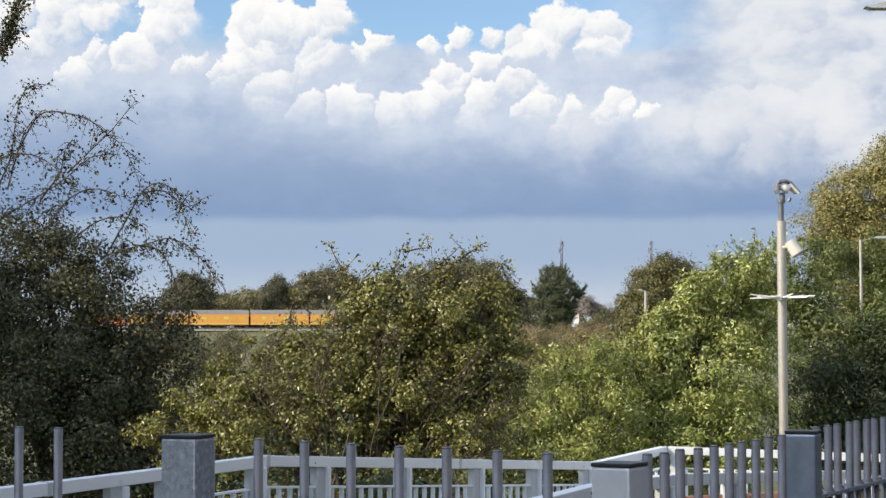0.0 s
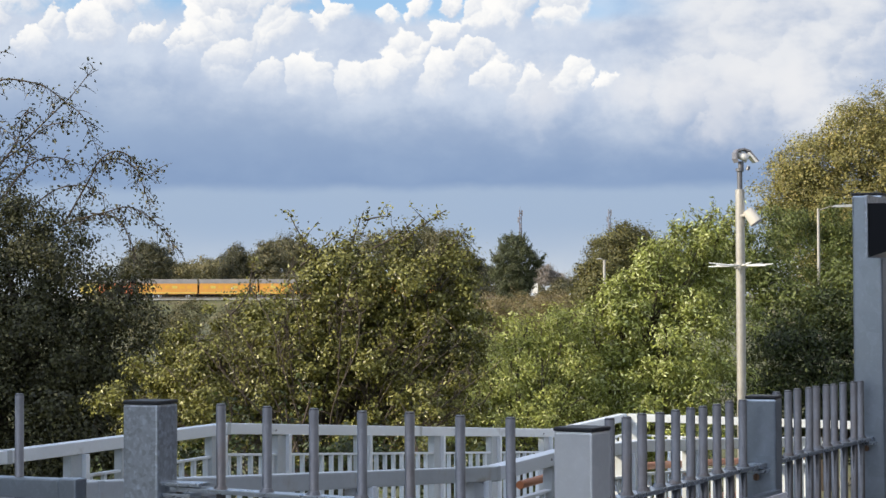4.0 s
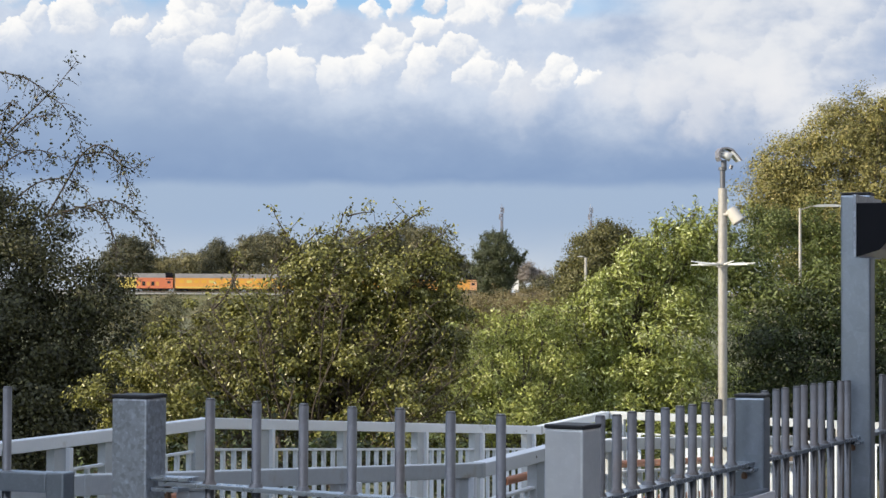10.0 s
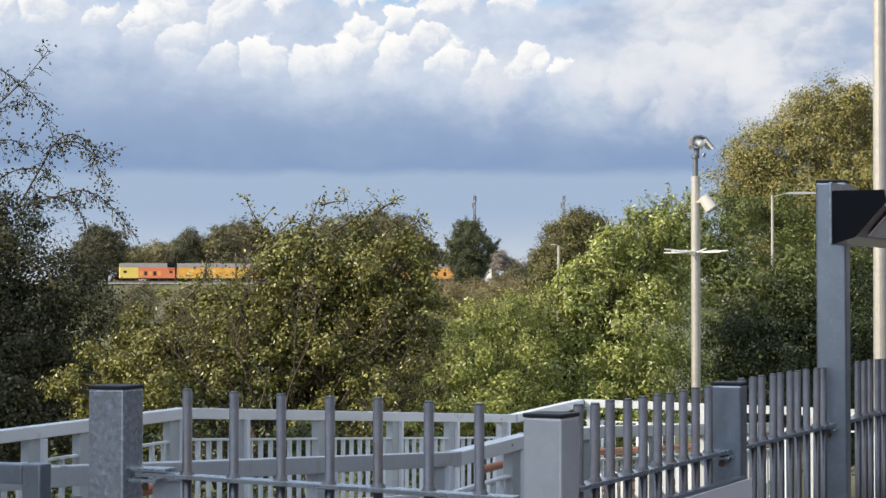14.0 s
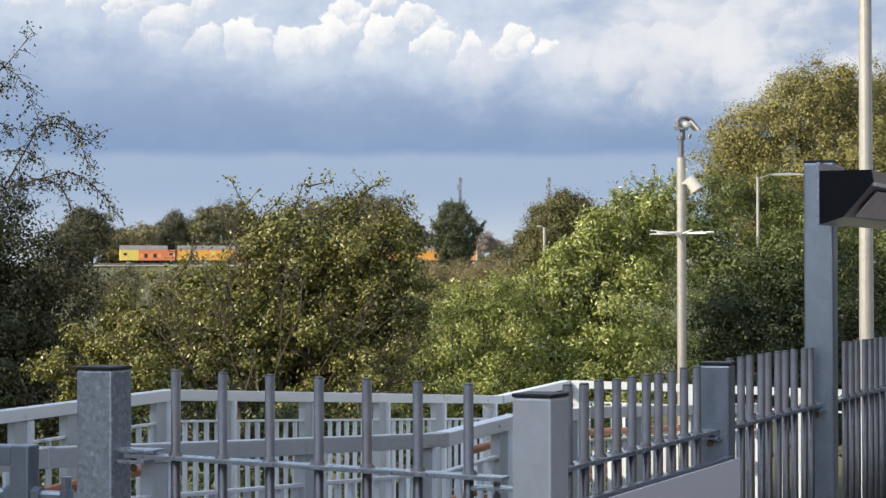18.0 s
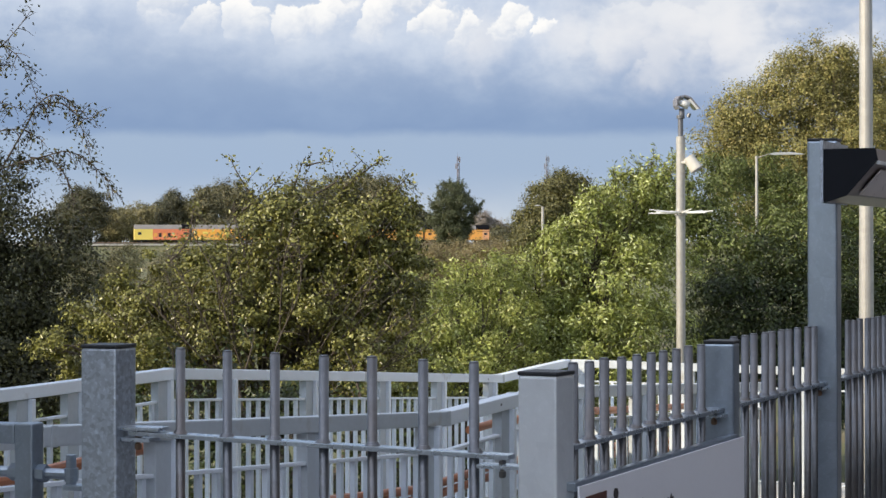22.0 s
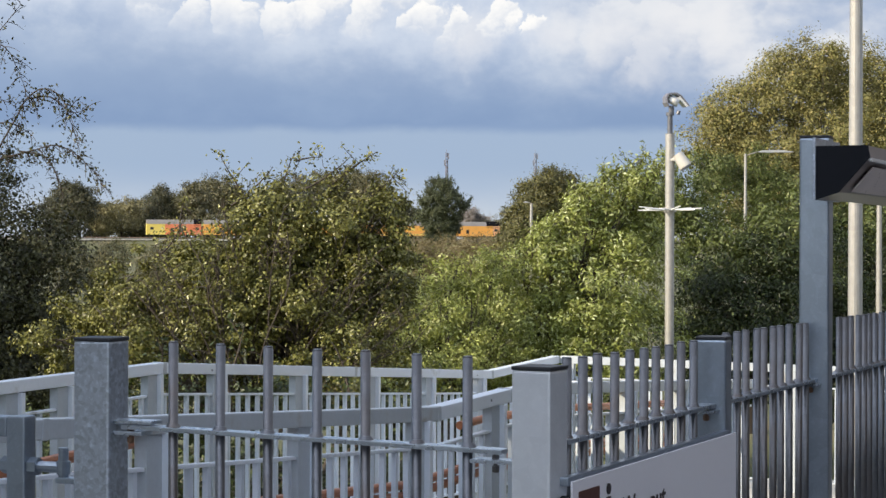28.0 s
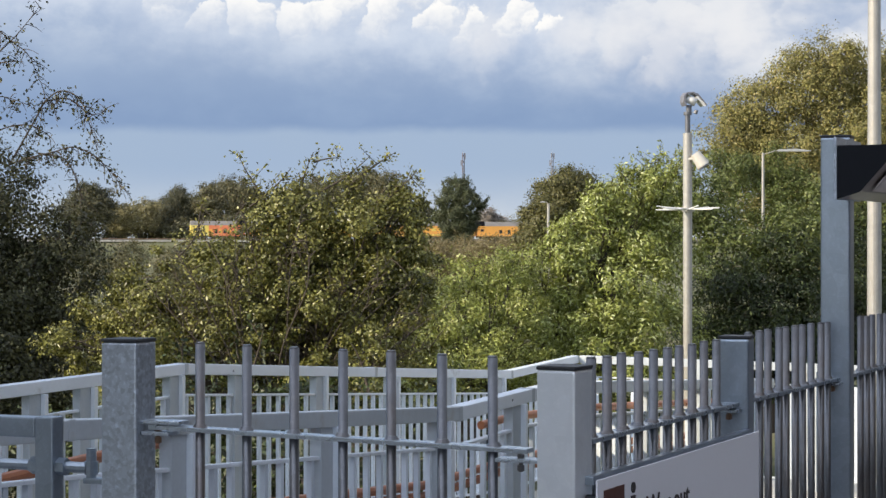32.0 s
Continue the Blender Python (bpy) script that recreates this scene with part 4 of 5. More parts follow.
def tree(name, label, lobes, leaf_mat, per_m2, size, base=None, twigs=(), aspect=0.6, clump=0.16, bark=None, category="tree", core=0.5, group="", droop=0.2, limbs=True, rough=0.35, per_clump=150, arches=()):
    """Trunk and limbs that reach into each lobe, and a crown of clumps of leaves round the lobes' shells.
    lobes: (place, radius, density); twigs: (start, end, bend) of bare shoots with leaves on them."""
    c = np.array([l[0] for l in lobes], float)
    r = np.array([l[1] for l in lobes], float)
    if base is None:
        base = (c[:, 0].mean(), c[:, 1].mean())
    g = gz(*base)
    o = np.array((base[0], base[1], g))
    t = thing(name, label, category, group, at=o)
    big = r.max()
    lines, pos, outs = [], [], []
    low = min((c[:, 2] - r * 0.4).min(), g + (c[:, 2].max() - g) * 0.35)
    fork = np.array((base[0], base[1], max(low, g + 0.3)))
    tr = 0.05 * (c[:, 2].max() + big - g) ** 0.8 + 0.02
    tr = min(tr, 0.35)
    lines.append([(q, w) for q, w in zip(curve(o - (0, 0, 0.2), fork, (0.05 * big, 0, 0), 6) - o, np.linspace(tr * 1.3, tr * 0.8, 6))])
    for (p, rad, dens) in lobes:
        p = np.array(p, float)
        if limbs:
            path = curve(fork, p + (0, 0, rad * 0.2), RNG.normal(size=3) * rad * 0.25, 8)
            lines.append([(q, w) for q, w in zip(path - o, np.linspace(tr * 0.5, 0.007 + 0.005 * rad, 8))])
            for _ in range(int(5 + 3 * rad ** 0.5)):
                k = RNG.integers(3, 8)
                d = RNG.normal(size=3)
                d[2] = abs(d[2])
                d /= np.linalg.norm(d)
                path2 = curve(path[k], p + d * rad * RNG.uniform(0.5, 0.88), RNG.normal(size=3) * rad * 0.12, 6)
                lines.append([(q, w) for q, w in zip(path2 - o, np.linspace(0.008 + 0.005 * rad, 0.004, 6))])
        n = int(per_m2 * dens * 4 * rad * rad)
        nc = max(int(n / per_clump), 6)
        d = RNG.normal(size=(nc, 3))
        d /= np.linalg.norm(d, axis=1)[:, None]
        bump = np.array([noise.noise(Vector(v) * 2.3 + Vector(p)) for v in d])
        rr = rad * (1 + rough * bump) * (1 - core * RNG.random(nc) ** 1.6)
        cc = p + d * rr[:, None]
        pick = RNG.integers(0, nc, n)
        off = RNG.normal(size=(n, 3)) * (1.0, 1.0, 0.75) * RNG.uniform(0.45, 1.25, (nc, 1))[pick]
        pos.append(cc[pick] + off * clump)
        outs.append(off * 0.9 + d[pick] * 0.6 + (0, 0, 0.5))
    for a, b, bend, dens in twigs:
        path = curve(a, b, bend, 12)
        lines.append([(q, w) for q, w in zip(path - o, np.linspace(0.016, 0.004, 12))])
        n = int(np.linalg.norm(path[0] - path[-1]) * 55 * dens)
        k = RNG.random(n) ** 0.8 * 10.9
        i = k.astype(int)
        along = path[i] + (path[i + 1] - path[i]) * (k - i)[:, None]
        pos.append(along + RNG.normal(size=(n, 3)) * 0.05)
        outs.append(np.zeros((n, 3)))
        for _ in range(int(4 * dens)):
            j = RNG.integers(2, 11)
            e = path[j] + np.clip(RNG.normal(size=3), -1.1, 1.1) * 0.20
            sub = curve(path[j], e, RNG.normal(size=3) * 0.03, 4)
            lines.append([(q, w) for q, w in zip(sub - o, (0.006, 0.005, 0.004, 0.003))])
            pos.append(np.repeat(sub, 4, 0) + RNG.normal(size=(16, 3)) * 0.035)
            outs.append(np.zeros((16, 3)))
    for knots, dens, hang in arches:
        path = spline(knots)
        m = len(path)
        lines.append([(q, w) for q, w in zip(path - o, np.linspace(0.015, 0.004, m))])
        for j in np.linspace(2, m - 1, int(m * dens * 0.62)).astype(int):
            d = RNG.normal(size=3) * (0.7, 0.5, 0.5) + (0.25, 0, -hang)
            e = path[j] + d / np.linalg.norm(d) * RNG.uniform(0.10, 0.34)
            sub = curve(path[j], e, (0, 0, 0.05), 4)
            lines.append([(q, w) for q, w in zip(sub - o, (0.007, 0.006, 0.004, 0.003))])
            n = RNG.integers(4, 9)
            pos.append(sub[RNG.integers(1, 4, n)] + RNG.normal(size=(n, 3)) * 0.045)
            outs.append(np.zeros((n, 3)))
    co, q = tubes(lines)
    mesh_from("trunk", co, q, bark or M_BARK, t)
    pos = np.concatenate(pos)
    co, tri = leaves_at(pos - o, size, aspect, droop, np.concatenate(outs))
    mesh_from("crown", co, tri, leaf_mat, t)
    return t

# hawthorn before the fence, shade-darkened thorn beside it, and the hedge of green trees
fan = np.random.default_rng(11)
stems = []
for i in range(44):
    a = -1.25 + 2.35 * (i + fan.random()) / 44
    far = fan.uniform(1.7, 2.6) * (1.0 if a > -0.9 else 0.95)
    x0, y0 = -2.25 + 0.55 * math.sin(a) + 0.12 * fan.normal(), 24.35 + 0.35 * fan.normal()
    x1, z1 = x0 + far * math.sin(a) * 0.86, -0.75 + far * math.cos(a) * 1.12
    stems.append(([(x0, y0 + 0.3, -0.85), (x0 + 0.30 * (x1 - x0) + 0.08 * fan.normal(), y0, -0.85 + 0.42 * (z1 + 0.85)), (x0 + 0.68 * (x1 - x0) + 0.10 * fan.normal(), y0 - 0.10, -0.85 + 0.76 * (z1 + 0.85)), (x1, y0 + 0.1 * fan.normal(), z1)], 1.6, -0.5))

tree("hawthorn_bush", "wide hawthorn bush with speckled yellow-green leaves", [
    ((-2.004, 25.1706, 1.495), 0.864, 1), ((-3.05, 25.1058, 1.02), 0.80, 1), ((-1.129, 24.9473, 1.715), 0.657, 1), ((-2.50, 24.8248, 1.68), 0.50, 0.9), ((-1.656, 25.409, 1.976), 0.523, 0.9),
    ((-3.776, 24.7778, 0.87), 0.677, 1), ((-4.33, 24.9619, 0.62), 0.651, 1), ((-4.802, 24.5569, 0.265), 0.476, 0.9), ((-2.969, 24.5999, 0.276), 0.944, 1), ((-1.835, 24.3178, 0.338), 1.020, 1),
    ((-0.989, 25.0369, 0.827), 0.766, 1), ((-0.772, 25.4185, 1.606), 0.386, 0.8), ((-0.835, 24.9664, 2.23), 0.235, 0.6), ((-3.05, 25.0112, 1.40), 0.276, 0.6), ((-3.871, 23.9882, 0.072), 0.669, 1),
    ((-0.72, 26.0, 1.05), 0.40, 0.9), ((-0.967, 24.5085, -0.097), 0.748, 1), ((-2.20, 25.268, 2.12), 0.30, 0.8), ((-1.365, 25.4585, 2.275), 0.350, 0.7), ((-0.78, 25.85, 0.40), 0.52, 1), ((-1.757, 25.5578, 1.042), 0.920, 1), ((-2.694, 24.9563, 0.753), 0.906, 1), ((-2.15, 25.1, 1.90), 0.50, 1.6), ((-1.95, 25.2, 1.2), 0.7, 1), ((-2.85, 25.0, 1.25), 0.42, 1), ((-1.95, 25.1, 2.10), 0.34, 1.2), ((-1.15, 25.1, 1.62), 0.55, 1.4), ((-0.74, 25.1, 2.02), 0.38, 1.3), ((-0.56, 25.2, 1.52), 0.40, 1.2), ((-0.60, 25.3, 0.85), 0.48, 1.3), ((-1.6, 25.0, 1.45), 0.6, 1.2), ((-4.15, 25.1, 0.88), 0.40, 1.4), ((-3.75, 25.0, 0.55), 0.50, 1.3), ((-4.75, 25.3, 0.60), 0.36, 1.2), ((-4.45, 25.0, 0.15), 0.50, 1.2),
], L_HAW, 2500, 0.050, arches=stems, twigs=[
    ((-2.379, 25.03, 2.083), (-2.805, 25.03, 2.759), (-0.12, 0, 0.1), 1.3), ((-2.011, 25.03, 2.23), (-1.827, 25.03, 2.803), (-0.05, 0, 0.0), 1.2),
    ((-1.827, 25.03, 2.671), (-1.496, 25.03, 2.73), (0, 0, 0.03), 1.2), ((-1.717, 25.03, 2.303), (-1.092, 25.03, 2.759), (0.05, 0, -0.05), 1.0),
    ((-1.349, 25.03, 2.377), (-0.761, 25.03, 2.803), (0.06, 0, 0.08), 1.8), ((-0.908, 25.03, 2.156), (-0.482, 25.03, 2.553), (0, 0, -0.03), 1.6),
    ((-3.335, 25.03, 1.715), (-3.224, 25.03, 2.303), (-0.05, 0, 0), 0.6), ((-2.673, 25.03, 2.083), (-2.121, 25.03, 2.598), (0.1, 0, 0), 0.9),
    ((-3.558, 24.53, 1.423), (-3.197, 24.53, 2), (0.1, 0, -0.1), 0.3),
], clump=0.095, core=0.75, per_clump=170, bark=M_BARK)

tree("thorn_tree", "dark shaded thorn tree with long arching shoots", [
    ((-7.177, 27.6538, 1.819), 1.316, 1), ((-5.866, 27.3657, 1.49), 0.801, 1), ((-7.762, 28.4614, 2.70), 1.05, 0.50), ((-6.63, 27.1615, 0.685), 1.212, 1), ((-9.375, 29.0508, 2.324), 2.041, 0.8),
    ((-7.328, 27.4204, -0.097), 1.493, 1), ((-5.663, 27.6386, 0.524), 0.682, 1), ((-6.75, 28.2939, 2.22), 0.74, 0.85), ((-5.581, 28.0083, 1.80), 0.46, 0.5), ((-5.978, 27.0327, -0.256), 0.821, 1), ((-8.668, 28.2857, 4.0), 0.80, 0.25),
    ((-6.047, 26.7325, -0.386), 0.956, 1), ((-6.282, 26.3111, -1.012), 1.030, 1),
], L_SHADED, 2700, 0.056, aspect=0.62, twigs=[
    ((-7.765, 27.03, 5.541), (-7.503, 27.03, 6.494), (0, 0, 0), 6.0), ((-7.805, 27.03, 5.7), (-7.566, 27.03, 6.256), (0.06, 0, 0), 4.1),
], arches=[
    ([(-7.95, 28.03, 3.77), (-7.72, 28.03, 4.57), (-7.46, 28.03, 4.93)], 1.8, 0.2),
    ([(-7.79, 28.03, 4.34), (-7.46, 28.03, 4.89), (-6.93, 28.03, 4.87), (-6.67, 28.03, 4.76), (-6.44, 28.03, 4.57), (-6.21, 28.03, 4.39), (-6.06, 28.03, 4.07), (-5.95, 28.03, 3.81)], 1.5, 0.9),
    ([(-7.05, 28.03, 4.01), (-6.71, 28.03, 4.34), (-6.36, 28.03, 4.68), (-6.04, 28.03, 5.08)], 1.3, 0.1),
    ([(-8.20, 28.03, 3.23), (-7.88, 28.03, 3.44), (-7.19, 28.03, 3.85), (-6.71, 28.03, 4.23), (-6.30, 28.03, 4.28)], 2.6, 0.3),
    ([(-6.47, 28.03, 2.78), (-6.10, 28.03, 3.43), (-5.95, 28.03, 3.70), (-5.72, 28.03, 3.85), (-5.45, 28.03, 3.73), (-5.30, 28.03, 3.35), (-5.21, 28.03, 3.07)], 2.6, 0.9),
    ([(-6.55, 28.03, 2.74), (-6.29, 28.03, 2.84), (-5.83, 28.03, 2.96), (-5.53, 28.03, 3.03), (-5.23, 28.03, 2.90), (-4.97, 28.03, 2.64), (-4.83, 28.03, 2.43)], 2.4, 0.9),
    ([(-5.95, 28.03, 3.70), (-5.60, 28.03, 3.73), (-5.30, 28.03, 3.51), (-5.07, 28.03, 3.56)], 1.6, 0.5),
    ([(-8.12, 28.03, 3.77), (-7.91, 28.03, 4.23), (-7.84, 28.03, 4.72), (-7.72, 28.03, 5.21), (-7.46, 28.03, 5.33)], 2.8, 0.4),
    ([(-7.46, 28.03, 3.02), (-7.05, 28.03, 3.60), (-6.63, 28.03, 3.77), (-6.18, 28.03, 3.64)], 2.8, 0.4),
    ([(-7.13, 28.03, 2.86), (-6.63, 28.03, 3.27), (-6.18, 28.03, 3.35), (-5.89, 28.03, 3.19)], 2.6, 0.7),
    ([(-8.28, 28.03, 4.18), (-7.71, 28.03, 4.30), (-7.29, 28.03, 4.14), (-6.96, 28.03, 3.77)], 2.6, 0.6),
    ([(-6.06, 28.03, 2.94), (-5.68, 28.03, 2.86), (-5.48, 28.03, 2.53), (-5.40, 28.03, 2.20)], 2.4, 0.9),
    ([(-7.46, 28.03, 3.60), (-7.17, 28.03, 4.01), (-7.09, 28.03, 4.33), (-6.98, 28.03, 4.51)], 2.2, 0.3),
], clump=0.17, core=0.7, bark=M_BARK)

tree("willow_hedge", "bright green feathery hedge trees in low sun", [
    ((-0.012, 32.7973, -0.46), 0.867, 1), ((0.728, 33.5381, 0.298), 0.704, 1), ((1.541, 33.042, 0.802), 0.730, 1), ((2.366, 33.2515, 1.482), 0.693, 1), ((2.985, 33.5596, 2.218), 0.693, 0.9), ((3.646, 33.565, 2.518), 0.557, 0.8),
    ((1.417, 32.8216, -0.042), 1.075, 1), ((2.768, 32.8443, 0.715), 1.172, 1), ((2.528, 31.9129, -0.399), 1.062, 1), ((0.551, 31.7013, -0.587), 0.885, 1), ((3.72, 33.6492, 1.481), 0.74, 0.9), ((1.056, 33.0612, 1.045), 0.319, 0.7), ((2.706, 32.9305, 2.112), 0.420, 1), ((3.288, 32.8685, 2.404), 0.456, 1), ((1.966, 32.7327, 1.482), 0.381, 1),
    ((3.30, 32.9067, -0.071), 0.90, 0.9), ((0.092, 34.7785, 0.262), 0.668, 1), ((0.681, 33.4404, -0.199), 0.836, 1), ((2.065, 33.9321, 0.69), 0.929, 1), ((-0.672, 32.081, -0.87), 0.708, 0.9), ((3.44, 35.2254, 1.684), 0.581, 1), ((3.801, 35.02, 2.045), 0.503, 1), ((3.08, 35.2278, 1.427), 0.532, 1), ((4.109, 35.1715, 2.405), 0.387, 0.9), ((0.301, 33.2296, 0.261), 0.532, 1), ((0.578, 33.4733, 0.695), 0.443, 1), ((-0.11, 33.6355, 0.048), 0.557, 1),
], L_WILLOW, 2300, 0.080, twigs=[
    ((2.221, 33.03, 1.967), (2.463, 33.03, 2.598), (-0.03, 0, 0), 3.3), ((2.803, 33.03, 2.452), (3.075, 33.03, 2.938), (0, 0, 0), 3.3), ((2.609, 33.03, 2.161), (2.754, 33.03, 2.743), (0, 0, 0), 3.3),
    ((3.385, 33.03, 2.646), (3.628, 33.03, 3.209), (0, 0, 0), 3.4), ((3.774, 33.03, 2.646), (3.968, 33.03, 3.277), (0, 0, 0), 3.4), ((1.541, 33.03, 1.287), (1.784, 33.03, 1.87), (0, 0, 0), 3.2),
    ((0.765, 33.03, 0.802), (0.91, 33.03, 1.336), (0, 0, 0), 3.0), ((1.881, 33.03, 1.579), (2.104, 33.03, 2.142), (0, 0, 0), 3.2), ((3.191, 33.03, 2.549), (3.385, 33.03, 3.083), (0, 0, 0), 3.2),
    ((2.385, 32.63, 2.058), (2.576, 32.63, 2.729), (0, 0, 0), 3.2), ((2.912, 32.63, 2.441), (2.864, 32.63, 2.968), (0, 0, 0), 3.2), ((3.535, 32.63, 2.537), (3.775, 32.63, 2.968), (0, 0, 0), 3.2),
    ((3.919, 33.03, 2.549), (4.21, 33.03, 3.083), (0, 0, 0), 3.2), ((1.33, 32.63, 1.099), (1.474, 32.63, 1.626), (0, 0, 0), 3.0), ((1.665, 32.63, 1.386), (1.665, 32.63, 1.818), (0, 0, 0), 3.0), ((2.001, 32.63, 1.674), (1.905, 32.63, 2.01), (0, 0, 0), 3.0),
], aspect=0.36, clump=0.13, core=0.65, per_clump=150, droop=0.5)

tree("hedge_tree", "deep green leafy tree, darkened for shade, behind the camera pole", [
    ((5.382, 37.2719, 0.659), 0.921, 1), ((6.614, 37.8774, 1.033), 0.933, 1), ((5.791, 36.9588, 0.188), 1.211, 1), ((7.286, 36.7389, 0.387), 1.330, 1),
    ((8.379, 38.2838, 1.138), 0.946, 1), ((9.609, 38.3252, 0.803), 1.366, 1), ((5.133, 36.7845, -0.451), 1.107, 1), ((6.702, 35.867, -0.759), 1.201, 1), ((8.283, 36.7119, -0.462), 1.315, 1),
], L_DEEP_SHADE, 1900, 0.080, aspect=0.4, clump=0.16, core=0.6, per_clump=140, droop=0.5)

tree("leafy_tree", "olive green leafy tree behind the camera pole", [
    ((5.107, 38.766, 2.097), 0.768, 1), ((5.0, 38.6, 2.72), 0.50, 1), ((4.72, 38.9, 2.30), 0.52, 1), ((8.441, 53.2444, 2.93), 1.172, 1), ((7.818, 52.8412, 3.787), 0.703, 0.8), ((9.532, 52.7081, 2.852), 0.967, 1), ((5.645, 38.3434, 1.529), 0.743, 1), ((7.799, 39.311, 2.16), 0.755, 1), ((6.81, 38.326, 1.7), 0.854, 1), ((8.945, 39.6228, 1.936), 0.983, 1), ((8.909, 52.8385, 3.787), 0.586, 0.7),
], L_MID, 1800, 0.085, aspect=0.42, clump=0.17, core=0.55, per_clump=140, limbs=False, droop=0.4)

tree("turning_tree", "tall round tree with golden-brown autumn leaves", [
    ((9.21, 58.126, 5.569), 1.122, 1), ((10.563, 58.1712, 6.568), 1.003, 1), ((11.547, 58.4056, 6.9), 1.090, 1), ((13.049, 59.224, 6.472), 1.468, 1), ((8.502, 57.6174, 4.661), 0.955, 0.9), ((10.366, 58.1737, 4.83), 1.672, 1),
    ((12.315, 57.6208, 4.512), 1.764, 1), ((9.485, 57.1675, 3.299), 1.508, 1), ((14.437, 59.6469, 5.604), 1.794, 1), ((14.532, 58.8007, 3.318), 2.085, 1), ((11.263, 56.8388, 2.784), 1.733, 1), ((11.803, 57.8469, 7.38), 0.545, 0.6),
], L_AUTUMN, 2700, 0.076, aspect=0.55, clump=0.20, core=0.6, rough=0.4, bark=M_TWIG, per_clump=150)

tree("round_tree", "dark olive rounded tree beyond the hedge", [
    ((8.798, 149.393, 5.484), 2.156, 1), ((10.481, 151.326, 5.76), 1.891, 1), ((7.374, 147.43, 3.69), 1.841, 1), ((9.834, 149.874, 3.047), 2.472, 1), ((12.188, 150.691, 3.955), 2.087, 1), ((6.675, 146.776, 2.162), 1.626, 1), ((9.239, 150.123, 6.675), 1.078, 0.8),
], L_ROUND, 900, 0.18, clump=0.34, core=0.5, limbs=False, per_clump=60)

plumes = []
for i in range(64):
    h = (i + 0.5) / 64
    wide = 2.7 * (0.35 + 0.65 * min(1.0, h / 0.35)) * (1.0 if h < 0.62 else max(0.0, 1 - ((h - 0.62) / 0.42) ** 2))
    a = 2.4 * i
    q = wide * (0.55 + 0.45 * RNG.random())
    plumes.append(((1.25 + q * math.cos(a), 220 + q * math.sin(a), 2.2 + 7.0 * h + 0.25 * RNG.normal()), 0.52 + 0.30 * (1 - h) * RNG.random(), 1))
plumes += [((1.25, 220.0, 3.0 + 1.1 * i), 1.35 - 0.17 * i, 1) for i in range(5)]
shoots = [((x, y, z), (x + (x - 1.25) * 0.38, y, z + r * 2.1), (0, 0, -0.1), 0.9) for (x, y, z), r, _ in plumes[8:64:2]]
tree("conifer_tree", "dense dark upright evergreen before the railway", plumes, L_CONIFER, 620, 0.21, twigs=shoots, base=(1.25, 220.0), aspect=0.35, clump=0.24, core=0.8, limbs=False, per_clump=40, droop=-0.8, rough=0.5)

tree("hedge_shrub", "yellow-green shrub filling the hedge beside the hawthorn", [
    ((-0.38, 31.0, 0.88), 0.42, 1), ((0.16, 31.4, 0.98), 0.44, 1), ((-0.62, 30.6, 0.38), 0.48, 1), ((-0.02, 30.7, 0.36), 0.50, 1), ((0.62, 31.8, 1.10), 0.40, 1), ((1.02, 32.0, 1.26), 0.38, 1), ((0.60, 31.0, 0.50), 0.48, 1),
    ((-0.30, 30.2, -0.30), 0.52, 1), ((0.35, 30.4, -0.25), 0.54, 1), ((0.95, 30.7, -0.20), 0.52, 1), ((1.15, 31.3, 0.45), 0.46, 1), ((-0.72, 29.9, -0.10), 0.42, 1),
], L_LIME, 2300, 0.064, twigs=[
    ((-0.3, 30.8, 0.9), (-0.2, 30.8, 1.40), (0.04, 0, 0), 1.6), ((0.3, 31.2, 1.0), (0.46, 31.2, 1.50), (0, 0, 0), 1.8),
], aspect=0.4, clump=0.13, core=0.65, per_clump=120, category="shrub")

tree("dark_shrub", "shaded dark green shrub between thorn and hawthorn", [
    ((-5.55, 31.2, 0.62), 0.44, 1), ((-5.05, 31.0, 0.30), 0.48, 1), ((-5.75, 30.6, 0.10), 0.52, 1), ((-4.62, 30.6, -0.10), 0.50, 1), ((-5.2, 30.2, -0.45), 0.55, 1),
], L_DEEP_SHADE, 1700, 0.062, aspect=0.5, clump=0.14, core=0.65, per_clump=110, category="shrub")

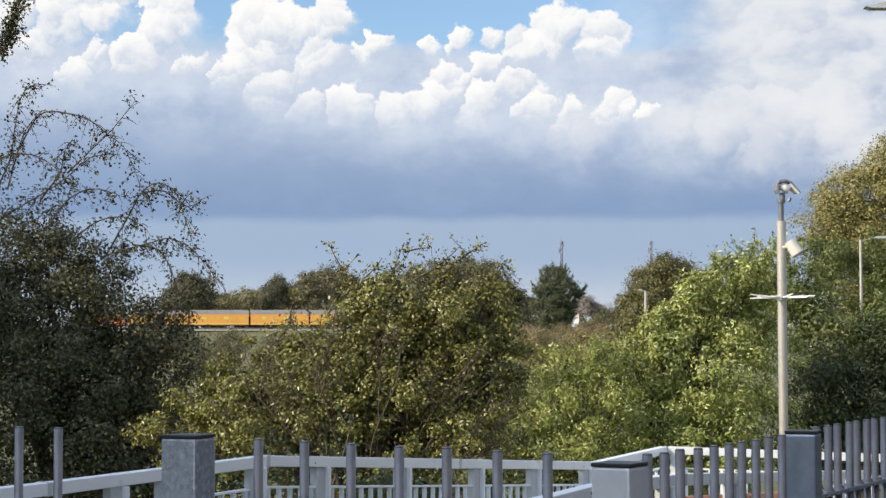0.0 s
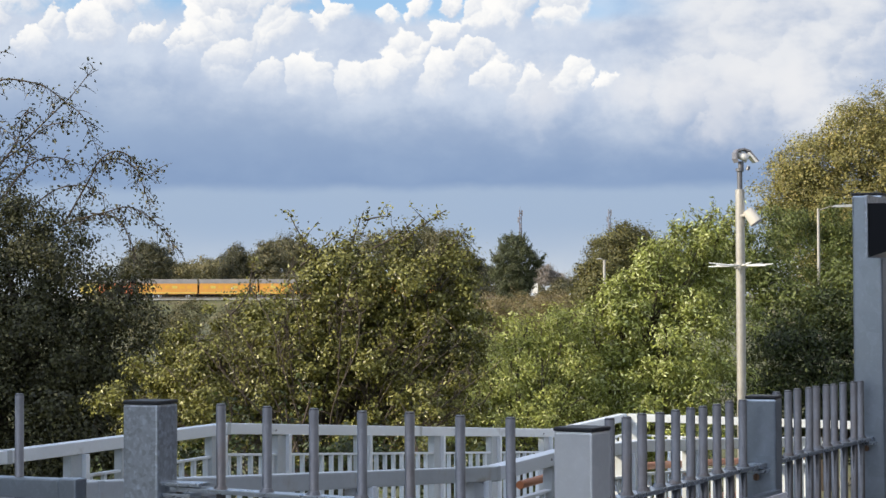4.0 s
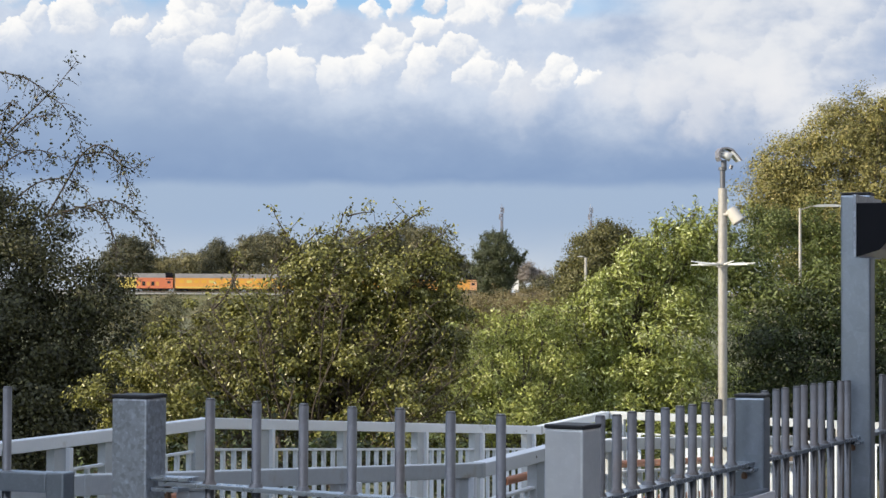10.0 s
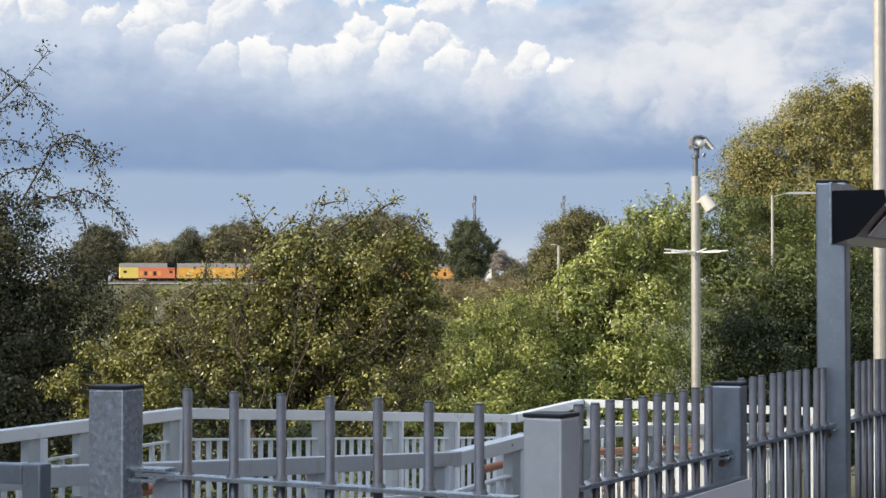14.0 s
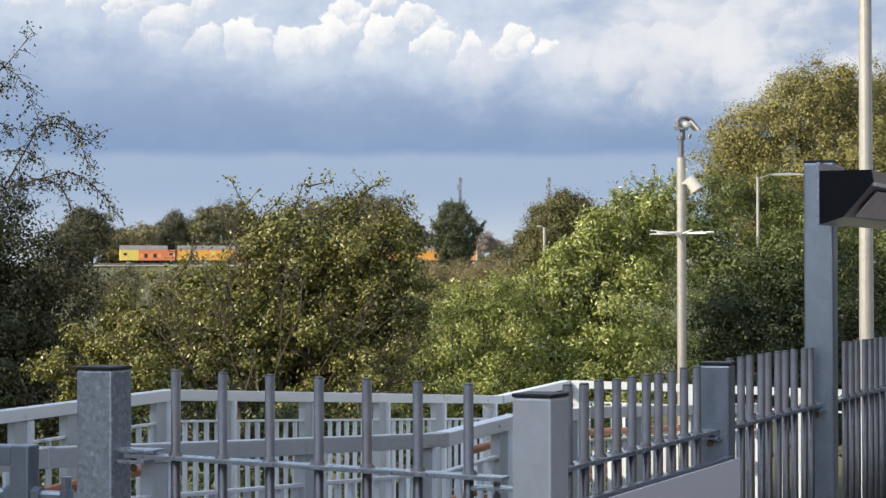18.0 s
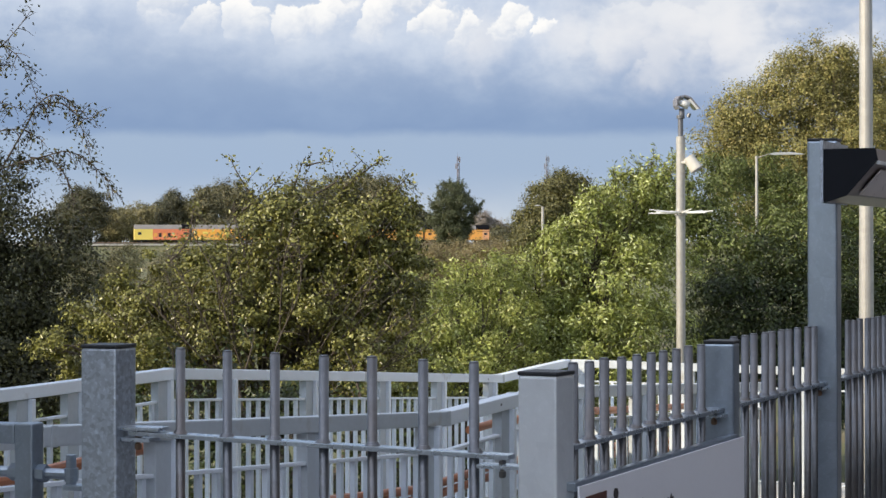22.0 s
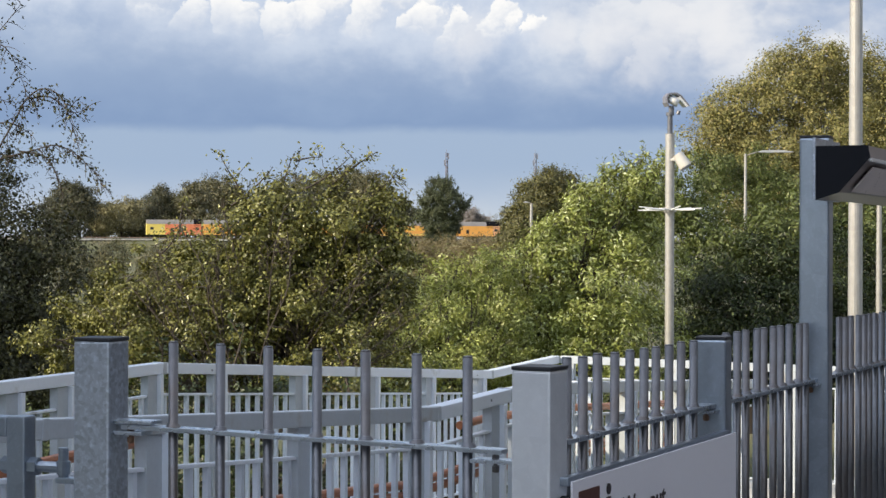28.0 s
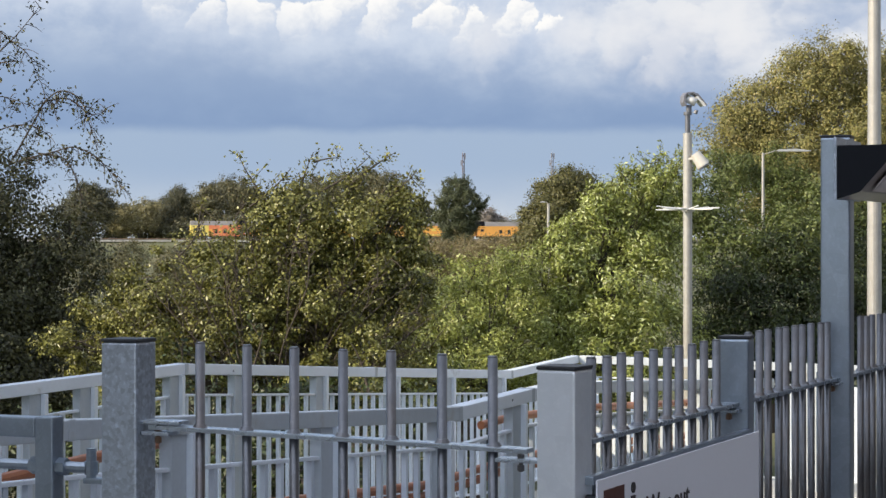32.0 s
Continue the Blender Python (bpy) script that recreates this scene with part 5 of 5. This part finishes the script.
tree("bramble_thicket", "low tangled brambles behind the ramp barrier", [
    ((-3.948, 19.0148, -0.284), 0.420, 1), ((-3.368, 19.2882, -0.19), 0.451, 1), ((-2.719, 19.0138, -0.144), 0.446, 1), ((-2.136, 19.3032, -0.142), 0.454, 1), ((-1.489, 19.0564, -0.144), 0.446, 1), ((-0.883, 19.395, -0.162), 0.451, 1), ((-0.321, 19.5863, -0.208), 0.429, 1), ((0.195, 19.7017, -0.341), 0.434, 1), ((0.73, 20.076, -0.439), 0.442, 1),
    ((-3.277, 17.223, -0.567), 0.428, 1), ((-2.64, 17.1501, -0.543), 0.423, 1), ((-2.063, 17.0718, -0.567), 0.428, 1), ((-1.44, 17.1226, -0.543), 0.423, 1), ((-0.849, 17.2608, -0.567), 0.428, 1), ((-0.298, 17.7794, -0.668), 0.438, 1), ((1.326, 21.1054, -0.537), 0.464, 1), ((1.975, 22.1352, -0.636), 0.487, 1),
], L_DEEP_SHADE, 1500, 0.060, twigs=[
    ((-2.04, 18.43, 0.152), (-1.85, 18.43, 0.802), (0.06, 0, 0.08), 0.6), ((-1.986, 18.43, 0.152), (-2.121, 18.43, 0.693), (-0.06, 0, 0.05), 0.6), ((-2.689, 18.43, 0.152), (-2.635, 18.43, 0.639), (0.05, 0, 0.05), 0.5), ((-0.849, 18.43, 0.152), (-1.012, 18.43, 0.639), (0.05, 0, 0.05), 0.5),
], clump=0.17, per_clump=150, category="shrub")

# scrub on the bank
for spots, mat, lab in ((((-2.7, 1.2, 1.8), (-1.2, 0.7, 2.1), (-4.4, 0.9, 1.8), (2.9, 0.75, 2.1), (4.7, 1.05, 1.9), (6.2, 1.15, 2.0), (7.8, 1.3, 2.0), (0.9, 0.6, 2.4), (3.8, -0.3, 2.6), (-5.0, -0.6, 2.4), (-1.5, -1.1, 2.9)), L_BROWN, "dry brown scrub on the railway bank"),
                        (((-32.1, 0.6, 2.0), (-29.7, -0.6, 2.4), (-37.4, -0.6, 2.6), (-34.4, -1.7, 2.4), (-39.7, 0.6, 2.4), (-26.8, -1.7, 2.9)), L_FAR, "dull green scrub on the railway bank")):
    tree("scrub", lab, [((x, 200 + 9 * math.sin(x), y), r, 1) for x, y, r in spots], mat, 330, 0.17, clump=0.4, category="shrub", limbs=False, per_clump=60)

# trees beyond the railway
for spots, mat, lab, d in ((((-119.4, 16.5, 6.8), (-114.1, 15.6, 6.4), (-125.1, 13.7, 6.4), (-111.9, 10.9, 4.9)), L_FARDARK, "dark far tree at the railway", 640),
                           (((-108.6, 12.1, 5.4), (-103.7, 13.1, 5.0), (-99.8, 11.1, 4.7), (-112.5, 9.8, 4.7)), L_PALE, "pale willowy far trees", 660),
                           (((-99.1, 18.7, 5.3), (-94.6, 18.3, 4.9), (-101.3, 14.6, 4.5), (-96.3, 13.6, 5.3), (-91.2, 14.2, 4.5)), L_FARDARK, "dark rounded far tree", 690),
                           (((-87.0, 20.5, 5.6), (-80.8, 22.8, 5.6), (-75.0, 21.0, 6.0), (-83.2, 16.9, 7.4), (-73.0, 16.9, 7.4)), L_FAR, "dull green far trees on the skyline", 700),
                           (((-37.4, 21.7, 7.3), (-29.3, 23.8, 7.3), (-21.2, 21.7, 6.9), (-45.5, 19.7, 6.9), (-17.1, 17.7, 5.7), (-29.3, 16.7, 8.1)), L_FAR, "olive far trees behind the bush", 690),
                           (((-9.0, 16.0, 3.6), (-11.9, 15.2, 3.8), (-6.8, 13.1, 3.4), (-10.4, 11.0, 4.2)), L_FARDARK, "small dark far tree", 720),
                           (((16.0, 14.2, 3.4), (18.7, 13.3, 3.1), (13.6, 12.8, 3.1), (21.4, 11.9, 3.1)), L_BARE, "bare grey-brown far tree", 760),
                           (((27.0, 10.4, 3.1), (31.4, 10.4, 3.6), (22.5, 9.7, 2.7)), L_FAR, "low green hedge on the far skyline", 760),
                           (((-105.7, 7.3, 3.9), (-97.9, 7.3, 3.9), (-88.2, 7.8, 4.3), (-78.5, 8.2, 4.7), (-121.2, 7.3, 4.3), (-113.4, 7.1, 3.9), (-130.9, 7.3, 4.3), (-94.0, 5.9, 4.3), (-70.7, 7.3, 4.7), (-12.5, 7.3, 4.3), (-4.7, 7.3, 3.9), (-18.3, 9.8, 5.0), (-23.2, 9.2, 5.4), (-15.2, 7.8, 4.7), (19.5, 5.9, 3.5), (14.3, 4.3, 3.5)), L_FAR, "low hedge along the railway", 660)):
    tree("far_tree", lab, [((x, d + 20 * math.sin(x), y), r, 1) for x, y, r in spots], mat, 60, 0.62, clump=1.0, limbs=False, per_clump=60, group="trees beyond the railway", rough=0.55)

# ---- railway ----
n = Vector((TD.y, -TD.x, 0))
bm = B()
beam(bm, Q - TD * 260 + Vector((0, 0, RAIL - 0.55)), Q + TD * 420 + Vector((0, 0, RAIL - 0.55)), 7.0, 0.7, 0)
tagged(part("track_bed", bm, M_BALLAST), "stone ballast bed of the railway", "track bed", kind="structure")
for off in (-0.72, 0.72):
    bm = B()
    beam(bm, Q - TD * 260 + n * off + Vector((0, 0, RAIL - 0.08)), Q + TD * 420 + n * off + Vector((0, 0, RAIL - 0.08)), 0.07, 0.16, 0)
    tagged(part("rail", bm, M_RUST), "rusty steel running rail", "rail", kind="structure")
bm = B()
beam(bm, Q - TD * 200 + n * 4.4 + Vector((0, 0, RAIL - 0.75)), Q + TD * 40 + n * 4.4 + Vector((0, 0, RAIL - 0.75)), 0.5, 0.42, 0)
tagged(part("coping", bm, M_CONCRETE), "pale concrete coping along the railway", "coping", kind="structure")
bm = B()
hut = Vector(((10.283, 640.03, 8.217)))
box(bm, 1.9, 3.0, 3.4, Matrix.Translation((hut.x, hut.y, hut.z - 0.5)), 0.05)
h = tagged(part("hut", bm, M_WHITE), "small white hut beyond the railway", "hut")
bm = B()
box(bm, 2.1, 3.3, 0.25, Matrix.Translation((hut.x, hut.y, hut.z + 1.32)))
part("roof", bm, T_ROOF, h)

LOCO, COACH, FRONT = 17.0, 18.0, 21.4


def body_profile(w=1.35, low=0.80, shoulder=3.95, top=5.25):
    return [(-w, low), (-w, shoulder), (-w * 0.86, shoulder + 0.42), (-w * 0.5, top - 0.06), (0, top), (w * 0.5, top - 0.06), (w * 0.86, shoulder + 0.42), (w, shoulder), (w, low)]


def section(bm, profile, x0, x1):
    prism(bm, profile, x1 - x0, pose((x0 + x1) / 2, 0, 0, 0, 0, 90))


def bogie(v, x):
    b = B()
    box(b, 3.4, 2.3, 0.45, pose(x, 0, 0.72), 0.05)
    f = part("bogie", b, T_UNDER, v)
    for dx in (-1.1, 1.1):
        for sy in (-0.75, 0.75):
            b = B()
            rod(b, (x + dx, sy - 0.07, 0.46), (x + dx, sy + 0.07, 0.46), 0.46, n=16)
            part("wheel", b, T_UNDER, f)


def coach():
    v = thing("train_coach", "orange and yellow railway coach with grey roof", "train coach", "vehicles of the train")
    side = [(x, z) for x, z in body_profile() if z <= 4.0]
    b = B()
    section(b, side, 0.3, COACH - 0.3)
    part("body", b, T_ORANGE, v)
    b = B()
    section(b, [p for p in body_profile(1.36) if p[1] >= 3.9], 0.3, COACH - 0.3)
    part("roof", b, T_ROOF, v)
    for k in range(7):
        b = B()
        box(b, 1.5, 0.03, 0.8, pose(2.2 + 2.2 * k, -1.362, 2.85), 0.01)
        part("window", b, T_YELLOW if k % 3 == 1 else T_AMBER, v, "painted-over window panel")
    b = B()
    box(b, COACH - 1.0, 0.03, 0.28, pose(COACH / 2, -1.363, 1.2))
    part("stripe", b, T_YELLOW, v, "yellow stripe")
    b = B()
    box(b, COACH - 0.8, 2.2, 0.5, pose(COACH / 2, 0, 0.85))
    part("underframe", b, T_UNDER, v)
    b = B()
    box(b, 0.6, 1.2, 2.2, pose(COACH, 0, 2.2))
    part("gangway", b, T_UNDER, v)
    for x in (3.0, COACH - 3.0):
        bogie(v, x)
    return v


def loco(length, rear, label):
    v = thing("locomotive", label, "locomotive", "vehicles of the train")
    c = 3.6
    prof = body_profile()
    lower = [p for p in prof if p[1] <= 4.0]
    upper = [p for p in body_profile(1.36) if p[1] >= 3.9]
    for x0, x1, mat, nm in ((0.4, c + 2.2, T_YELLOW if rear else T_ORANGE, "cab"), (c + 2.2, length - 2.6, T_RED if rear else T_ORANGE, "body"), (length - 2.6, length - 0.4, T_RED if rear else T_PEACH, "end_cab")):
        b = B()
        section(b, lower, x0, x1)
        part(nm, b, mat, v)
    ends = [(length - 2.6, length - 0.4)] if rear else [(0.4, 2.8), (length - 4.6, length - 0.4)]
    b = B()
    section(b, upper, 0.4 if rear else 2.8, length - (2.6 if rear else 4.6))
    part("roof", b, T_ROOF, v)
    for x0, x1 in ends:
        b = B()
        section(b, [(x * 1.01, z + (0.22 if z > 4.0 else -0.55)) for x, z in upper], x0, x1)
        part("hood", b, T_HOOD, v, "black cab roof")
    for x in (1.9, length - 1.6):
        b = B()
        box(b, 1.0, 0.03, 0.75, pose(x, -1.362, 2.65), 0.02)
        part("cab_window", b, T_GLASS, v)
    for k in range(5):
        b = B()
        box(b, 0.9, 0.03, 1.2, pose(c + 3.0 + 1.35 * k, -1.362, 2.2), 0.02)
        part("grille", b, T_UNDER if k % 2 else T_ORANGE, v)
    b = B()
    box(b, length - 1.0, 2.4, 0.4, pose(length / 2, 0, 0.85))
    part("underframe", b, T_UNDER, v)
    for x in (3.0, length - 3.0):
        bogie(v, x)
    return v


TRAIN = [(loco(LOCO, True, "yellow and red locomotive at the rear of the train"), 0.0)]
TRAIN += [(coach(), LOCO + COACH * i) for i in range(4)]
TRAIN += [(loco(FRONT, False, "orange locomotive with black cab heading the train"), LOCO + COACH * 4)]


def motions():
    rows = [
        (0, -45.29),
        (3.4, -32.46),
        (6.5, -22.09),
        (9, -16.21),
        (12, -8.49),
        (14.5, -4.19),
        (17, -1.37),
        (21, 2.78),
        (23, 5.79),
        (27, 9.97),
        (28, 11.48),
        (30, 15.35),
        (32, 19.40),
    ]
    for v, off in TRAIN:
        walk(v, [(t, pose(*(Q + TD * (s - 1.3 + off)), 0, 0, 15) @ Matrix.Translation((0, 0, RAIL))) for t, s in rows])


motions()
